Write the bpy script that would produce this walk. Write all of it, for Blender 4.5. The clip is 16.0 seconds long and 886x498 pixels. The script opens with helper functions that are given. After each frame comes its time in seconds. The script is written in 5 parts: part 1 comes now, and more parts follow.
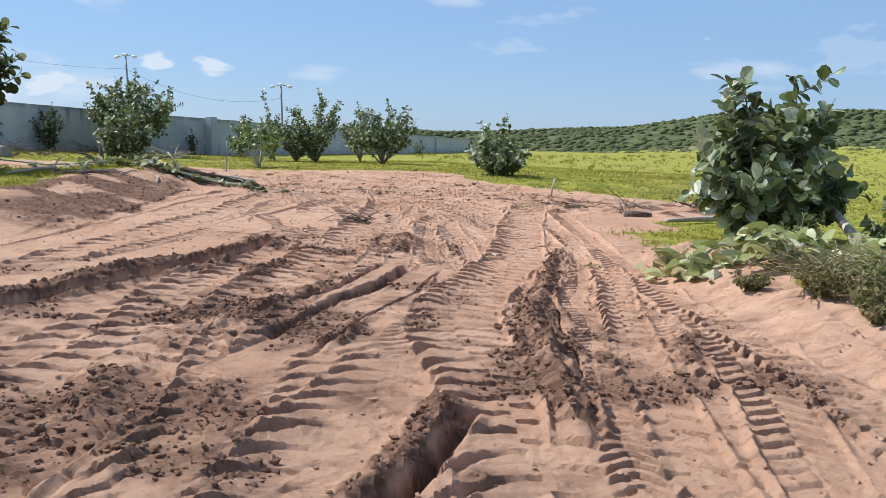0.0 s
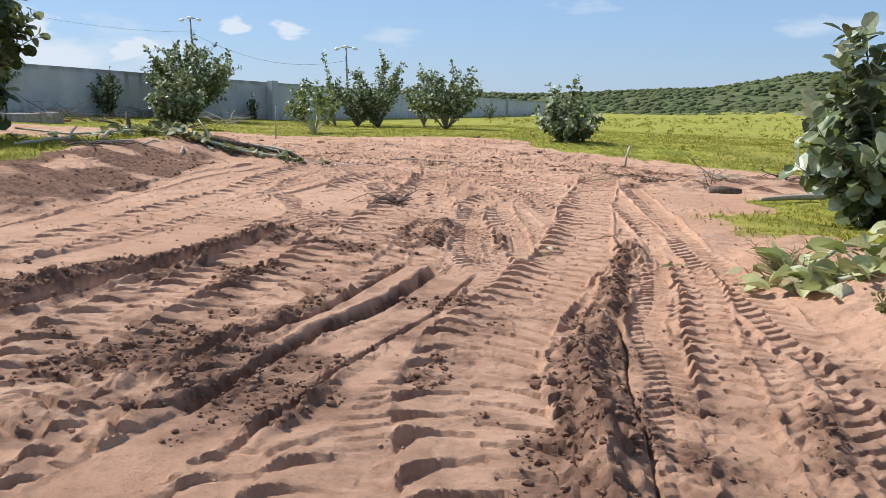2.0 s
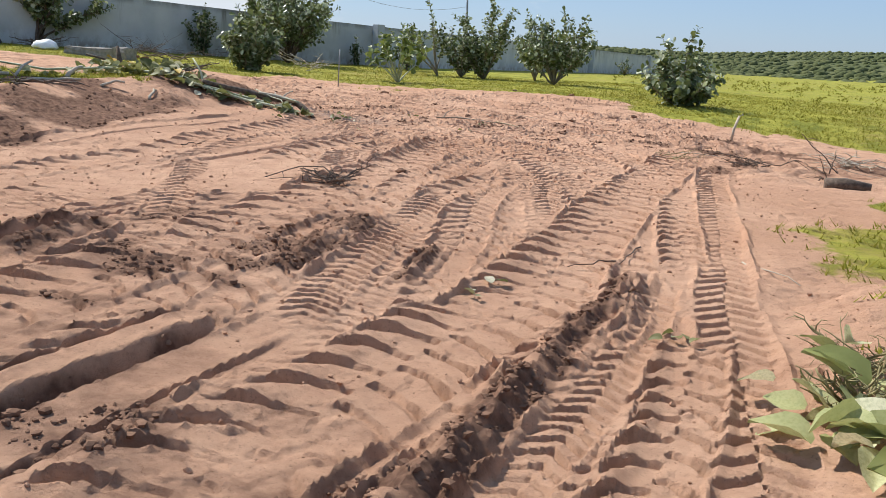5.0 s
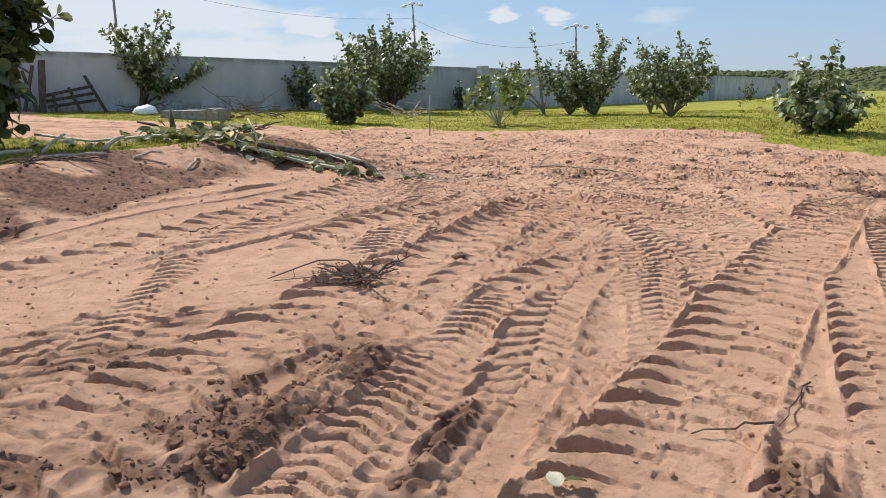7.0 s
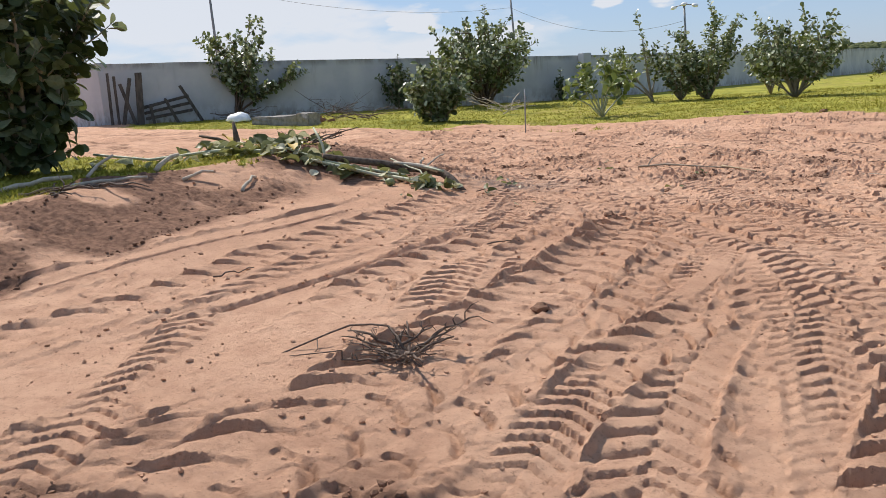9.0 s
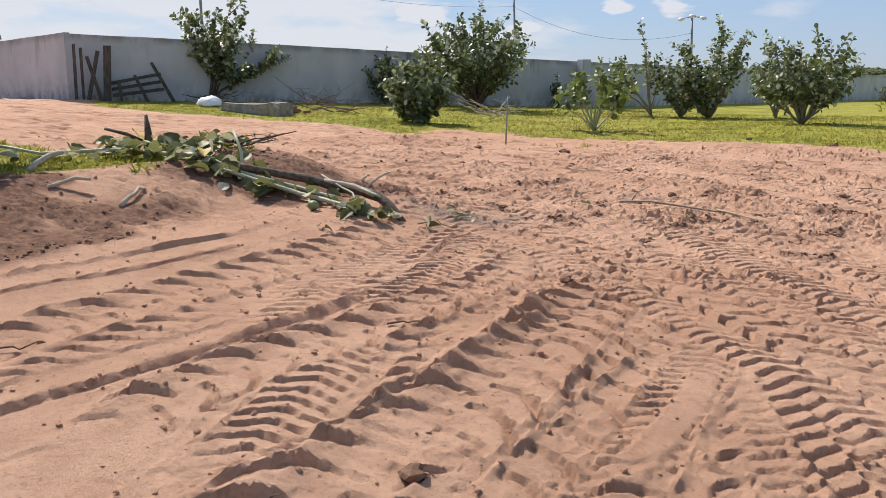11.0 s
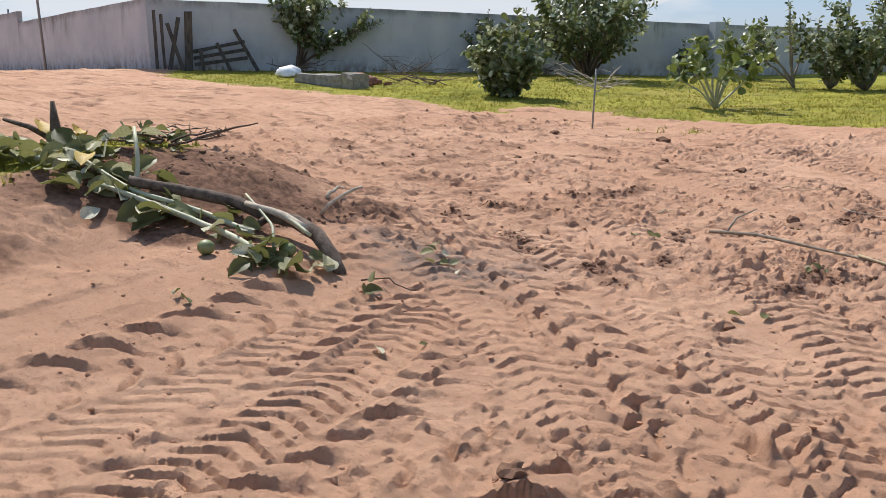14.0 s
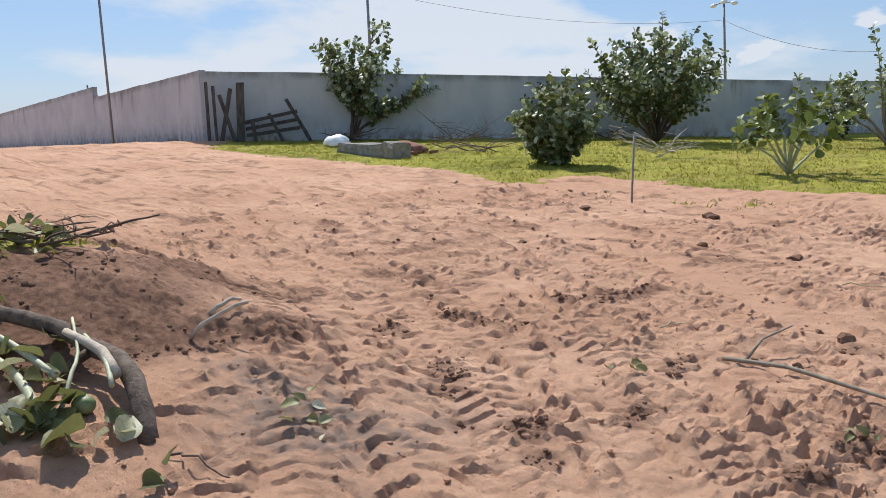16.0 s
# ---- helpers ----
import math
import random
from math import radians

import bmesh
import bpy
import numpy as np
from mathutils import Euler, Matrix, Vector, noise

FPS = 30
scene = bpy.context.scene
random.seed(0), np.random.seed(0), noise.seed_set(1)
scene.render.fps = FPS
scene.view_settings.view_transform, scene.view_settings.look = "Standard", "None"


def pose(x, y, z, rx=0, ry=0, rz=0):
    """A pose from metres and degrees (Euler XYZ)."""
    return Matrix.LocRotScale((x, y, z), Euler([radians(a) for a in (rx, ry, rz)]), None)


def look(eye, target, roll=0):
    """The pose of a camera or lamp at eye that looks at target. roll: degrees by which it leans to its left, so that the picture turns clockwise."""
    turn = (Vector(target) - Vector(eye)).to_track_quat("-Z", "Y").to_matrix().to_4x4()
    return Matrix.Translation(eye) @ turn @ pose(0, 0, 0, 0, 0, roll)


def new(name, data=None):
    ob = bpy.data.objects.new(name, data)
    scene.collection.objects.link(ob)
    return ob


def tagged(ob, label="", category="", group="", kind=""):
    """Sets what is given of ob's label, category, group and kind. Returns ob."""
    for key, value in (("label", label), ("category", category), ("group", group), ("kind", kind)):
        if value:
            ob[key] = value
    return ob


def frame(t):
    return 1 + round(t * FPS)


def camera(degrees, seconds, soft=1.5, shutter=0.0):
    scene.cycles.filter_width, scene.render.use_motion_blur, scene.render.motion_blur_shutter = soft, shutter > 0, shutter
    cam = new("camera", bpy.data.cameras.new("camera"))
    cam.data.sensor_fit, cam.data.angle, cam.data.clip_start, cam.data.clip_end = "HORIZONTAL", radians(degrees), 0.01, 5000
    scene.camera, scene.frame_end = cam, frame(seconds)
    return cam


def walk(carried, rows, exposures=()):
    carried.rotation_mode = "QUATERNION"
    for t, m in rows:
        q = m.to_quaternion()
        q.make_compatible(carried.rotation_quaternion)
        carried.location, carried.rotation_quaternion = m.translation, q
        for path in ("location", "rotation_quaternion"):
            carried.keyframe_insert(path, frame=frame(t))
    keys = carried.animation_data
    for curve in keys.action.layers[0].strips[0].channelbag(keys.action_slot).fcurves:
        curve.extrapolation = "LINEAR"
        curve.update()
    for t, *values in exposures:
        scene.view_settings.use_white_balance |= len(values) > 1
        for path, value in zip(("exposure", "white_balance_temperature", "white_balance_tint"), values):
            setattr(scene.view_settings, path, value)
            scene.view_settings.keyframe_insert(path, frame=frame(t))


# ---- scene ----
cam = camera(55.3, 16.0, soft=0.65)
PATH = [
    (0, (0.033, -0.059, 1.704), (0.031, 1.925, 1.448), 1.0),
    (0.5, (0.081, 0.377, 1.67), (0.012, 2.354, 1.377), -0.1),
    (1, (0.225, 0.903, 1.707), (0.111, 2.878, 1.412), 3.6),
    (1.5, (0.233, 1.534, 1.688), (0.208, 3.514, 1.406), 4.1),
    (2, (0.327, 1.919, 1.75), (0.155, 3.882, 1.406), 0.7),
    (2.5, (0.619, 2.414, 1.76), (0.298, 4.36, 1.425), 2.5),
    (3, (0.86, 2.878, 1.737), (0.611, 4.799, 1.242), -0.4),
    (5.5, (1.726, 6.071, 1.688), (1.167, 7.947, 1.277), 2.1),
    (6, (1.491, 6.657, 1.674), (0.845, 8.529, 1.398), -3.0),
    (6.5, (1.424, 7.147, 1.71), (0.741, 8.999, 1.393), -4.5),
    (7, (1.452, 7.682, 1.737), (0.69, 9.492, 1.362), -1.1),
    (7.5, (1.376, 8.192, 1.669), (0.755, 10.053, 1.283), 1.6),
    (8, (1.225, 8.547, 1.768), (0.471, 10.362, 1.4), -1.1),
    (10.5, (0.782, 10.545, 1.787), (-0.322, 12.157, 1.358), -3.8),
    (11, (0.641, 11.097, 1.899), (-0.334, 12.798, 1.504), 0.1),
    (11.5, (0.557, 11.55, 1.881), (-0.445, 13.24, 1.504), 0.7),
    (12, (0.488, 12.133, 1.898), (-0.708, 13.688, 1.509), -1.9),
    (12.5, (0.341, 12.737, 1.912), (-0.847, 14.3, 1.528), -0.4),
    (13, (0.321, 13.226, 1.936), (-0.834, 14.82, 1.582), -2.0),
    (13.5, (0.234, 13.815, 1.968), (-1.01, 15.309, 1.499), -1.6),
    (14, (0.004, 14.357, 1.955), (-1.217, 15.868, 1.483), -0.2),
    (14.5, (-0.084, 14.761, 1.971), (-1.254, 16.322, 1.532), 0.3),
    (15, (-0.1, 15.363, 1.989), (-1.396, 16.847, 1.646), 0.2),
    (15.5, (-0.191, 15.969, 1.93), (-1.5, 17.434, 1.557), 2.3),
    (16, (-0.25, 16.404, 1.973), (-1.651, 17.794, 1.647), -1.6),
]
walk(cam, [(t, look(eye, target, roll)) for t, eye, target, roll in PATH], [(0, 0.27, 5850, 6), (3, 0.30, 6150, 8), (5.5, 0.28, 6300, 8), (11, 0.23, 6500, 12), (14.5, 0.23, 6350, 10), (16, 0.22, 6200, 9)])


# ---- world, sun ----
TO_SUN = Vector((-0.80, 0.42, 0)).normalized() * math.cos(radians(47)) + Vector((0, 0, math.sin(radians(47))))
world = bpy.data.worlds.new("world")
scene.world = world
world.use_nodes = True


def build_world():
    nt = world.node_tree
    n, link = nt.nodes, nt.links.new
    bg = n["Background"]
    sky = n.new("ShaderNodeTexSky")
    sky.sky_type, sky.sun_disc = "NISHITA", False
    sky.sun_elevation, sky.sun_rotation = radians(47), math.atan2(TO_SUN.x, TO_SUN.y)
    sky.air_density, sky.dust_density, sky.ozone_density = 1.0, 0.25, 2.5
    coord = n.new("ShaderNodeTexCoord")
    # clouds: wisps drawn out along the horizon, thicker over the west, and small puffs
    flat = n.new("ShaderNodeMapping")
    flat.inputs["Scale"].default_value = (1.0, 1.0, 3.2)
    link(coord.outputs["Generated"], flat.inputs["Vector"])
    big = n.new("ShaderNodeTexNoise")
    big.inputs["Scale"].default_value, big.inputs["Detail"].default_value, big.inputs["Roughness"].default_value = 4.2, 7, 0.52
    link(flat.outputs[0], big.inputs["Vector"])
    fine = n.new("ShaderNodeTexNoise")
    fine.inputs["Scale"].default_value, fine.inputs["Detail"].default_value = 26, 6
    link(flat.outputs[0], fine.inputs["Vector"])

    def mathn(op, a, b=0.0):
        m = n.new("ShaderNodeMath")
        m.operation = op
        for k, v in enumerate((a, b)):
            if isinstance(v, (int, float)):
                m.inputs[k].default_value = v
            else:
                link(v, m.inputs[k])
        return m.outputs[0]

    def toward(az, el, wide, soft):
        d = Vector((math.sin(radians(az)) * math.cos(radians(el)), math.cos(radians(az)) * math.cos(radians(el)), math.sin(radians(el))))
        v = n.new("ShaderNodeVectorMath")
        v.operation = "SUBTRACT"
        link(coord.outputs["Generated"], v.inputs[0])
        v.inputs[1].default_value = d
        sc = n.new("ShaderNodeVectorMath")
        sc.operation = "MULTIPLY"
        link(v.outputs[0], sc.inputs[0])
        sc.inputs[1].default_value = (1, 1, 1.9)
        ln = n.new("ShaderNodeVectorMath")
        ln.operation = "LENGTH"
        link(sc.outputs[0], ln.inputs[0])
        r = n.new("ShaderNodeMapRange")
        r.inputs["From Min"].default_value, r.inputs["From Max"].default_value = radians(wide + soft), radians(max(wide - soft, 0))
        link(ln.outputs["Value"], r.inputs["Value"])
        return r.outputs[0]

    west = toward(-45, 6.5, 19, 9)
    bank = n.new("ShaderNodeMapRange")
    link(mathn("ADD", big.outputs["Fac"], mathn("MULTIPLY", west, 0.24)), bank.inputs["Value"])
    bank.inputs["From Min"].default_value, bank.inputs["From Max"].default_value = 0.575, 0.70
    bank.inputs["To Max"].default_value = 0.95
    cover = bank.outputs[0]
    for az, el, wide in ((-18.6, 4.6, 0.8), (-15.1, 4.5, 0.9), (-25.0, 3.1, 1.3), (25.5, 5.6, 2.2), (-31, 4.2, 1.6)):
        p = n.new("ShaderNodeMapRange")
        link(mathn("ADD", toward(az, el, wide, wide), mathn("MULTIPLY", fine.outputs["Fac"], 1.5)), p.inputs["Value"])
        p.inputs["From Min"].default_value, p.inputs["From Max"].default_value = 1.08, 1.30
        p.inputs["To Max"].default_value = 1.0 if az < 0 else 0.3
        cover = mathn("MAXIMUM", cover, p.outputs[0])
    tint = n.new("ShaderNodeMix")
    tint.data_type = "RGBA"
    tint.blend_type = "MULTIPLY"
    tint.inputs[0].default_value = 1.0
    link(sky.outputs[0], tint.inputs[6])
    tint.inputs[7].default_value = (0.93, 0.955, 1.07, 1)
    clear = n.new("ShaderNodeMix")
    clear.data_type = "RGBA"
    clear.inputs[0].default_value = 0.55
    link(tint.outputs[2], clear.inputs[6])
    clear.inputs[7].default_value = (2.9, 4.6, 7.3, 1)
    mix = n.new("ShaderNodeMix")
    mix.data_type = "RGBA"
    link(mathn("MAXIMUM", mathn("MULTIPLY", cover, 0.9), 0.08), mix.inputs[0])
    link(clear.outputs[2], mix.inputs[6])
    mix.inputs[7].default_value = (7.6, 7.8, 8.2, 1)
    link(mix.outputs[2], bg.inputs["Color"])
    bg.inputs["Strength"].default_value = 0.086


build_world()
sun = new("sun", bpy.data.lights.new("sun", "SUN"))
sun.data.energy, sun.data.angle, sun.data.color = 5.0, radians(0.6), (1.0, 0.95, 0.87)
sun.matrix_world = look(TO_SUN * 40, (0, 0, 0))


# ---- materials ----
class Nodes:
    """A short way to wire a node material."""

    def __init__(self, name, rough=0.8, spec=0.3):
        self.m = bpy.data.materials.new(name)
        self.m.use_nodes = True
        self.t = self.m.node_tree
        self.b = self.t.nodes["Principled BSDF"]
        self.b.inputs["Roughness"].default_value = rough
        self.b.inputs["Specular IOR Level"].default_value = spec
        self.c = self.t.nodes.new("ShaderNodeTexCoord")

    def put(self, socket, v):
        if isinstance(v, (int, float)):
            socket.default_value = v
        elif isinstance(v, tuple):
            socket.default_value = (*v, 1) if len(v) == 3 and socket.type == "RGBA" else v
        else:
            self.t.links.new(v, socket)

    def noise(self, scale, detail=4, rough=0.55, stretch=(1, 1, 1), off=(0, 0, 0)):
        mp = self.t.nodes.new("ShaderNodeMapping")
        mp.inputs["Scale"].default_value, mp.inputs["Location"].default_value = stretch, off
        self.t.links.new(self.c.outputs["Object"], mp.inputs["Vector"])
        x = self.t.nodes.new("ShaderNodeTexNoise")
        x.inputs["Scale"].default_value, x.inputs["Detail"].default_value, x.inputs["Roughness"].default_value = scale, detail, rough
        self.t.links.new(mp.outputs[0], x.inputs["Vector"])
        return x.outputs["Fac"]

    def ramp(self, v, lo, hi, to=(0.0, 1.0)):
        r = self.t.nodes.new("ShaderNodeMapRange")
        r.interpolation_type = "SMOOTHSTEP"
        self.put(r.inputs["Value"], v)
        r.inputs["From Min"].default_value, r.inputs["From Max"].default_value = lo, hi
        r.inputs["To Min"].default_value, r.inputs["To Max"].default_value = to
        return r.outputs[0]

    def mix(self, f, a, b):
        x = self.t.nodes.new("ShaderNodeMix")
        x.data_type = "RGBA"
        self.put(x.inputs[0], f)
        self.put(x.inputs[6], a)
        self.put(x.inputs[7], b)
        return x.outputs[2]

    def math(self, op, a, b=0.0):
        x = self.t.nodes.new("ShaderNodeMath")
        x.operation = op
        self.put(x.inputs[0], a)
        self.put(x.inputs[1], b)
        return x.outputs[0]

    def attr(self, name):
        a = self.t.nodes.new("ShaderNodeAttribute")
        a.attribute_name = name
        return a.outputs["Fac"]

    def random(self, island=True):
        if island:
            return self.t.nodes.new("ShaderNodeNewGeometry").outputs["Random Per Island"]
        return self.t.nodes.new("ShaderNodeObjectInfo").outputs["Random"]

    def bump(self, v, strength, distance):
        x = self.t.nodes.new("ShaderNodeBump")
        x.inputs["Strength"].default_value, x.inputs["Distance"].default_value = strength, distance
        self.put(x.inputs["Height"], v)
        if self.b.inputs["Normal"].links:
            self.t.links.new(self.b.inputs["Normal"].links[0].from_socket, x.inputs["Normal"])
        self.t.links.new(x.outputs[0], self.b.inputs["Normal"])

    def colour(self, v):
        self.put(self.b.inputs["Base Color"], v)
        return self


def soil_material():
    m = Nodes("sandy_soil", 0.95, 0.05)
    large, mid, grain = m.noise(0.5, 5), m.noise(4, 6, 0.6), m.noise(70, 4, 0.7)
    dry = m.mix(m.ramp(large, 0.3, 0.7), (0.53, 0.305, 0.195), (0.64, 0.392, 0.262))
    dry = m.mix(m.ramp(mid, 0.38, 0.68, (0, 0.6)), dry, (0.44, 0.243, 0.155))
    dry = m.mix(m.ramp(grain, 0.4, 0.75, (0, 0.28)), dry, (0.66, 0.42, 0.29))
    dry = m.mix(m.ramp(m.noise(13, 6, 0.75), 0.53, 0.70, (0, 0.6)), dry, (0.36, 0.195, 0.122))
    # dark specks: the shading of small crumbs painted into the colour
    dry = m.mix(m.ramp(m.noise(50, 5, 0.8), 0.56, 0.68, (0, 0.6)), dry, (0.22, 0.12, 0.075))
    # darker tone for damp soil and for shade painted into grooves and ridges
    wet_shade = m.mix(m.ramp(m.noise(18, 4), 0.3, 0.7), (0.15, 0.083, 0.057), (0.29, 0.163, 0.108))
    base = m.mix(m.ramp(m.math("ADD", m.attr("moist"), m.math("MULTIPLY", m.math("SUBTRACT", mid, 0.5), 0.7)), 0.25, 0.75), dry, wet_shade)
    ash = m.math("MULTIPLY", m.attr("ash"), m.ramp(m.noise(9, 5), 0.3, 0.65))
    base = m.mix(ash, base, (0.27, 0.195, 0.155))
    patch, tuft, speck = m.noise(0.9, 5, 0.6), m.noise(9, 4, 0.65), m.noise(42, 3, 0.7)
    green = m.mix(m.ramp(patch, 0.32, 0.68), (0.29, 0.275, 0.045), (0.42, 0.385, 0.075))
    # tuft darkening paints in the shade that standing blades would give
    green = m.mix(m.ramp(tuft, 0.38, 0.68, (0, 0.8)), green, (0.19, 0.195, 0.034))
    green = m.mix(m.ramp(speck, 0.52, 0.75, (0, 0.5)), green, (0.34, 0.28, 0.08))
    thin = m.math("MULTIPLY", m.ramp(m.noise(0.16, 7, 0.75, (1, 0.55, 1)), 0.47, 0.60), m.ramp(m.noise(3.2, 5, 0.7), 0.40, 0.62))
    green = m.mix(m.math("MULTIPLY", thin, 0.75), green, (0.30, 0.215, 0.085))
    green = m.mix(m.ramp(m.noise(0.8, 7, 0.8, (1, 0.5, 1), (5, 2, 0)), 0.50, 0.63, (0, 0.75)), green, (0.125, 0.145, 0.030))
    edge = m.math("ADD", m.attr("cover"), m.math("MULTIPLY", m.math("SUBTRACT", m.noise(2.6, 6, 0.65), 0.5), 1.5))
    lawn = m.ramp(edge, 0.35, 0.6)
    m.colour(m.mix(lawn, base, green))
    m.bump(m.noise(9, 6, 0.7), 0.4, 0.035)
    m.bump(m.noise(38, 6, 0.75), 0.8, 0.024)
    m.bump(m.noise(120, 4, 0.8), 0.7, 0.009)
    return m.m


def plain(name, a, b, rough=0.8, scale=8.0, spec=0.3, bump=0.3, dist=0.01, stretch=(1, 1, 1)):
    m = Nodes(name, rough, spec)
    v = m.noise(scale, 5, 0.6, stretch)
    m.colour(m.mix(m.ramp(v, 0.3, 0.7), a, b))
    if bump:
        m.bump(m.noise(scale * 4, 4, 0.6, stretch), bump, dist)
    return m.m


def wall_material():
    m = Nodes("limewashed_wall", 0.9, 0.2)
    base = m.mix(m.ramp(m.noise(0.7, 5), 0.3, 0.7), (0.42, 0.435, 0.455), (0.53, 0.535, 0.535))
    base = m.mix(m.ramp(m.noise(3.0, 6, 0.7), 0.5, 0.75, (0, 0.35)), base, (0.50, 0.50, 0.48))
    streak = m.math("MULTIPLY", m.ramp(m.noise(2.2, 6, 0.65, (1, 1, 0.12)), 0.50, 0.66), m.ramp(m.noise(0.5, 3, 0.5, (1, 1, 0.5), (3, 1, 0)), 0.44, 0.60))
    streak = m.math("MULTIPLY", streak, m.attr("upper"))
    base = m.mix(m.math("MULTIPLY", streak, 0.85), base, (0.20, 0.19, 0.165))
    base = m.mix(m.math("MULTIPLY", m.ramp(m.noise(1.3, 6, 0.7, (1, 1, 0.5), (7, 3, 0)), 0.36, 0.62, (0.1, 0.8)), m.attr("cap")), base, (0.17, 0.16, 0.145))
    base = m.mix(m.math("MULTIPLY", m.ramp(m.noise(3.5, 5, 0.7, (1, 1, 0.6)), 0.42, 0.6), m.attr("foot")), base, (0.24, 0.20, 0.165))
    m.colour(base)
    m.bump(m.noise(6, 6, 0.65), 0.35, 0.02)
    m.bump(m.noise(60, 3), 0.2, 0.004)
    return m.m


def leaf_material(name, dark, light, pale, rough=0.46, island=True, spec=0.25):
    m = Nodes(name, rough, spec)
    r = m.random(island)
    c = m.mix(m.ramp(r, 0.0, 0.8), dark, light)
    # pale share of leaves; on green shrubs it paints in sunlit glints
    c = m.mix(m.ramp(r, 0.66, 0.95), c, pale)
    c = m.mix(m.ramp(m.noise(14, 3), 0.4, 0.7, (0, 0.35)), c, dark)
    m.colour(c)
    tr = m.t.nodes.new("ShaderNodeBsdfTranslucent")
    m.put(tr.inputs["Color"], m.mix(0.25, c, (0.30, 0.31, 0.05)))
    sh = m.t.nodes.new("ShaderNodeMixShader")
    sh.inputs[0].default_value = 0.30
    m.t.links.new(m.b.outputs[0], sh.inputs[1])
    m.t.links.new(tr.outputs[0], sh.inputs[2])
    m.t.links.new(sh.outputs[0], m.t.nodes["Material Output"].inputs["Surface"])
    return m.m


SOIL = soil_material()
WALL = wall_material()
# the near-white third tone is a sunlit highlight put into the leaf colour
LEAF = leaf_material("milkweed_leaf", (0.065, 0.090, 0.034), (0.20, 0.235, 0.100), (0.62, 0.65, 0.47), 0.36)
LEAF_DARK = leaf_material("dense_leaf", (0.032, 0.052, 0.020), (0.085, 0.115, 0.050), (0.28, 0.32, 0.20))
LEAF_YOUNG = leaf_material("young_leaf", (0.10, 0.135, 0.030), (0.19, 0.23, 0.07), (0.30, 0.33, 0.15))
LEAF_WILT = leaf_material("limp_leaf", (0.10, 0.105, 0.040), (0.31, 0.30, 0.135), (0.70, 0.66, 0.48), 0.5, False, 0.2)
LEAF_CUT = leaf_material("wilted_leaf", (0.24, 0.26, 0.08), (0.60, 0.59, 0.31), (0.80, 0.76, 0.54), 0.55, False, 0.15)
DRY_LEAF = leaf_material("dry_olive_leaf", (0.085, 0.080, 0.030), (0.20, 0.17, 0.07), (0.34, 0.28, 0.14), 0.7, spec=0.1)
LEAF_YELLOW = plain("yellow_leaf", (0.50, 0.36, 0.05), (0.42, 0.25, 0.05), 0.6, 20)
GRASS = leaf_material("groundcover_blade", (0.19, 0.18, 0.022), (0.31, 0.275, 0.042), (0.41, 0.35, 0.08), 0.7, spec=0.05)
BARK = plain("pale_bark", (0.20, 0.165, 0.12), (0.33, 0.28, 0.21), 0.85, 14, bump=0.5, dist=0.01, stretch=(1, 1, 0.3))
BARK_DARK = plain("dark_bark", (0.080, 0.056, 0.042), (0.18, 0.132, 0.10), 0.9, 16, bump=0.7, dist=0.012)
DEADWOOD = plain("bleached_deadwood", (0.38, 0.31, 0.235), (0.54, 0.46, 0.36), 0.85, 20, bump=0.5, dist=0.006)
STEM = plain("green_white_stem", (0.34, 0.36, 0.22), (0.50, 0.47, 0.33), 0.6, 22, bump=0.2, dist=0.003)
TWIG = plain("dry_twig", (0.085, 0.056, 0.042), (0.19, 0.135, 0.10), 0.9, 40, bump=0.4, dist=0.003)
STRAW = plain("dry_straw", (0.42, 0.33, 0.20), (0.55, 0.46, 0.30), 0.8, 30, bump=0.2, dist=0.002)
DRY_WEED = plain("dry_weed", (0.21, 0.17, 0.08), (0.33, 0.28, 0.14), 0.85, 12, bump=0)
TIMBER = plain("weathered_timber", (0.055, 0.048, 0.044), (0.12, 0.104, 0.093), 0.85, 12, bump=0.5, dist=0.006, stretch=(1, 1, 0.2))
CONCRETE = plain("rough_concrete", (0.20, 0.18, 0.155), (0.33, 0.30, 0.26), 0.92, 7, bump=0.6, dist=0.015)
BRICK = plain("old_brick", (0.20, 0.085, 0.055), (0.31, 0.15, 0.10), 0.92, 14, bump=0.5, dist=0.008)
PLASTIC = plain("white_sack", (0.72, 0.73, 0.75), (0.82, 0.82, 0.82), 0.45, 9, 0.5, 0.5, 0.02)
STEEL = plain("dull_steel", (0.16, 0.16, 0.165), (0.27, 0.27, 0.27), 0.5, 25, 0.5, 0.1, 0.002)
LAMP_SHELL = plain("lamp_shell", (0.66, 0.67, 0.68), (0.76, 0.76, 0.76), 0.4, 20, 0.5, 0.1, 0.002)
FRUIT = plain("green_fruit", (0.14, 0.18, 0.06), (0.24, 0.26, 0.11), 0.5, 25, 0.4, 0.2, 0.004)
WOODS = plain("far_scrub", (0.065, 0.080, 0.032), (0.135, 0.140, 0.060), 0.95, 0.12, 0.1, 0.8, 0.5)
CLOD = plain("moist_clod", (0.135, 0.075, 0.050), (0.25, 0.142, 0.092), 0.95, 12, 0.1, 0.5, 0.01)
CLOD_DRY = plain("dry_clod", (0.38, 0.212, 0.132), (0.50, 0.30, 0.195), 0.95, 12, 0.1, 0.5, 0.01)


# ---- ground: one sheet to the horizon, its relief as a height field ----
rng = np.random.default_rng(7)


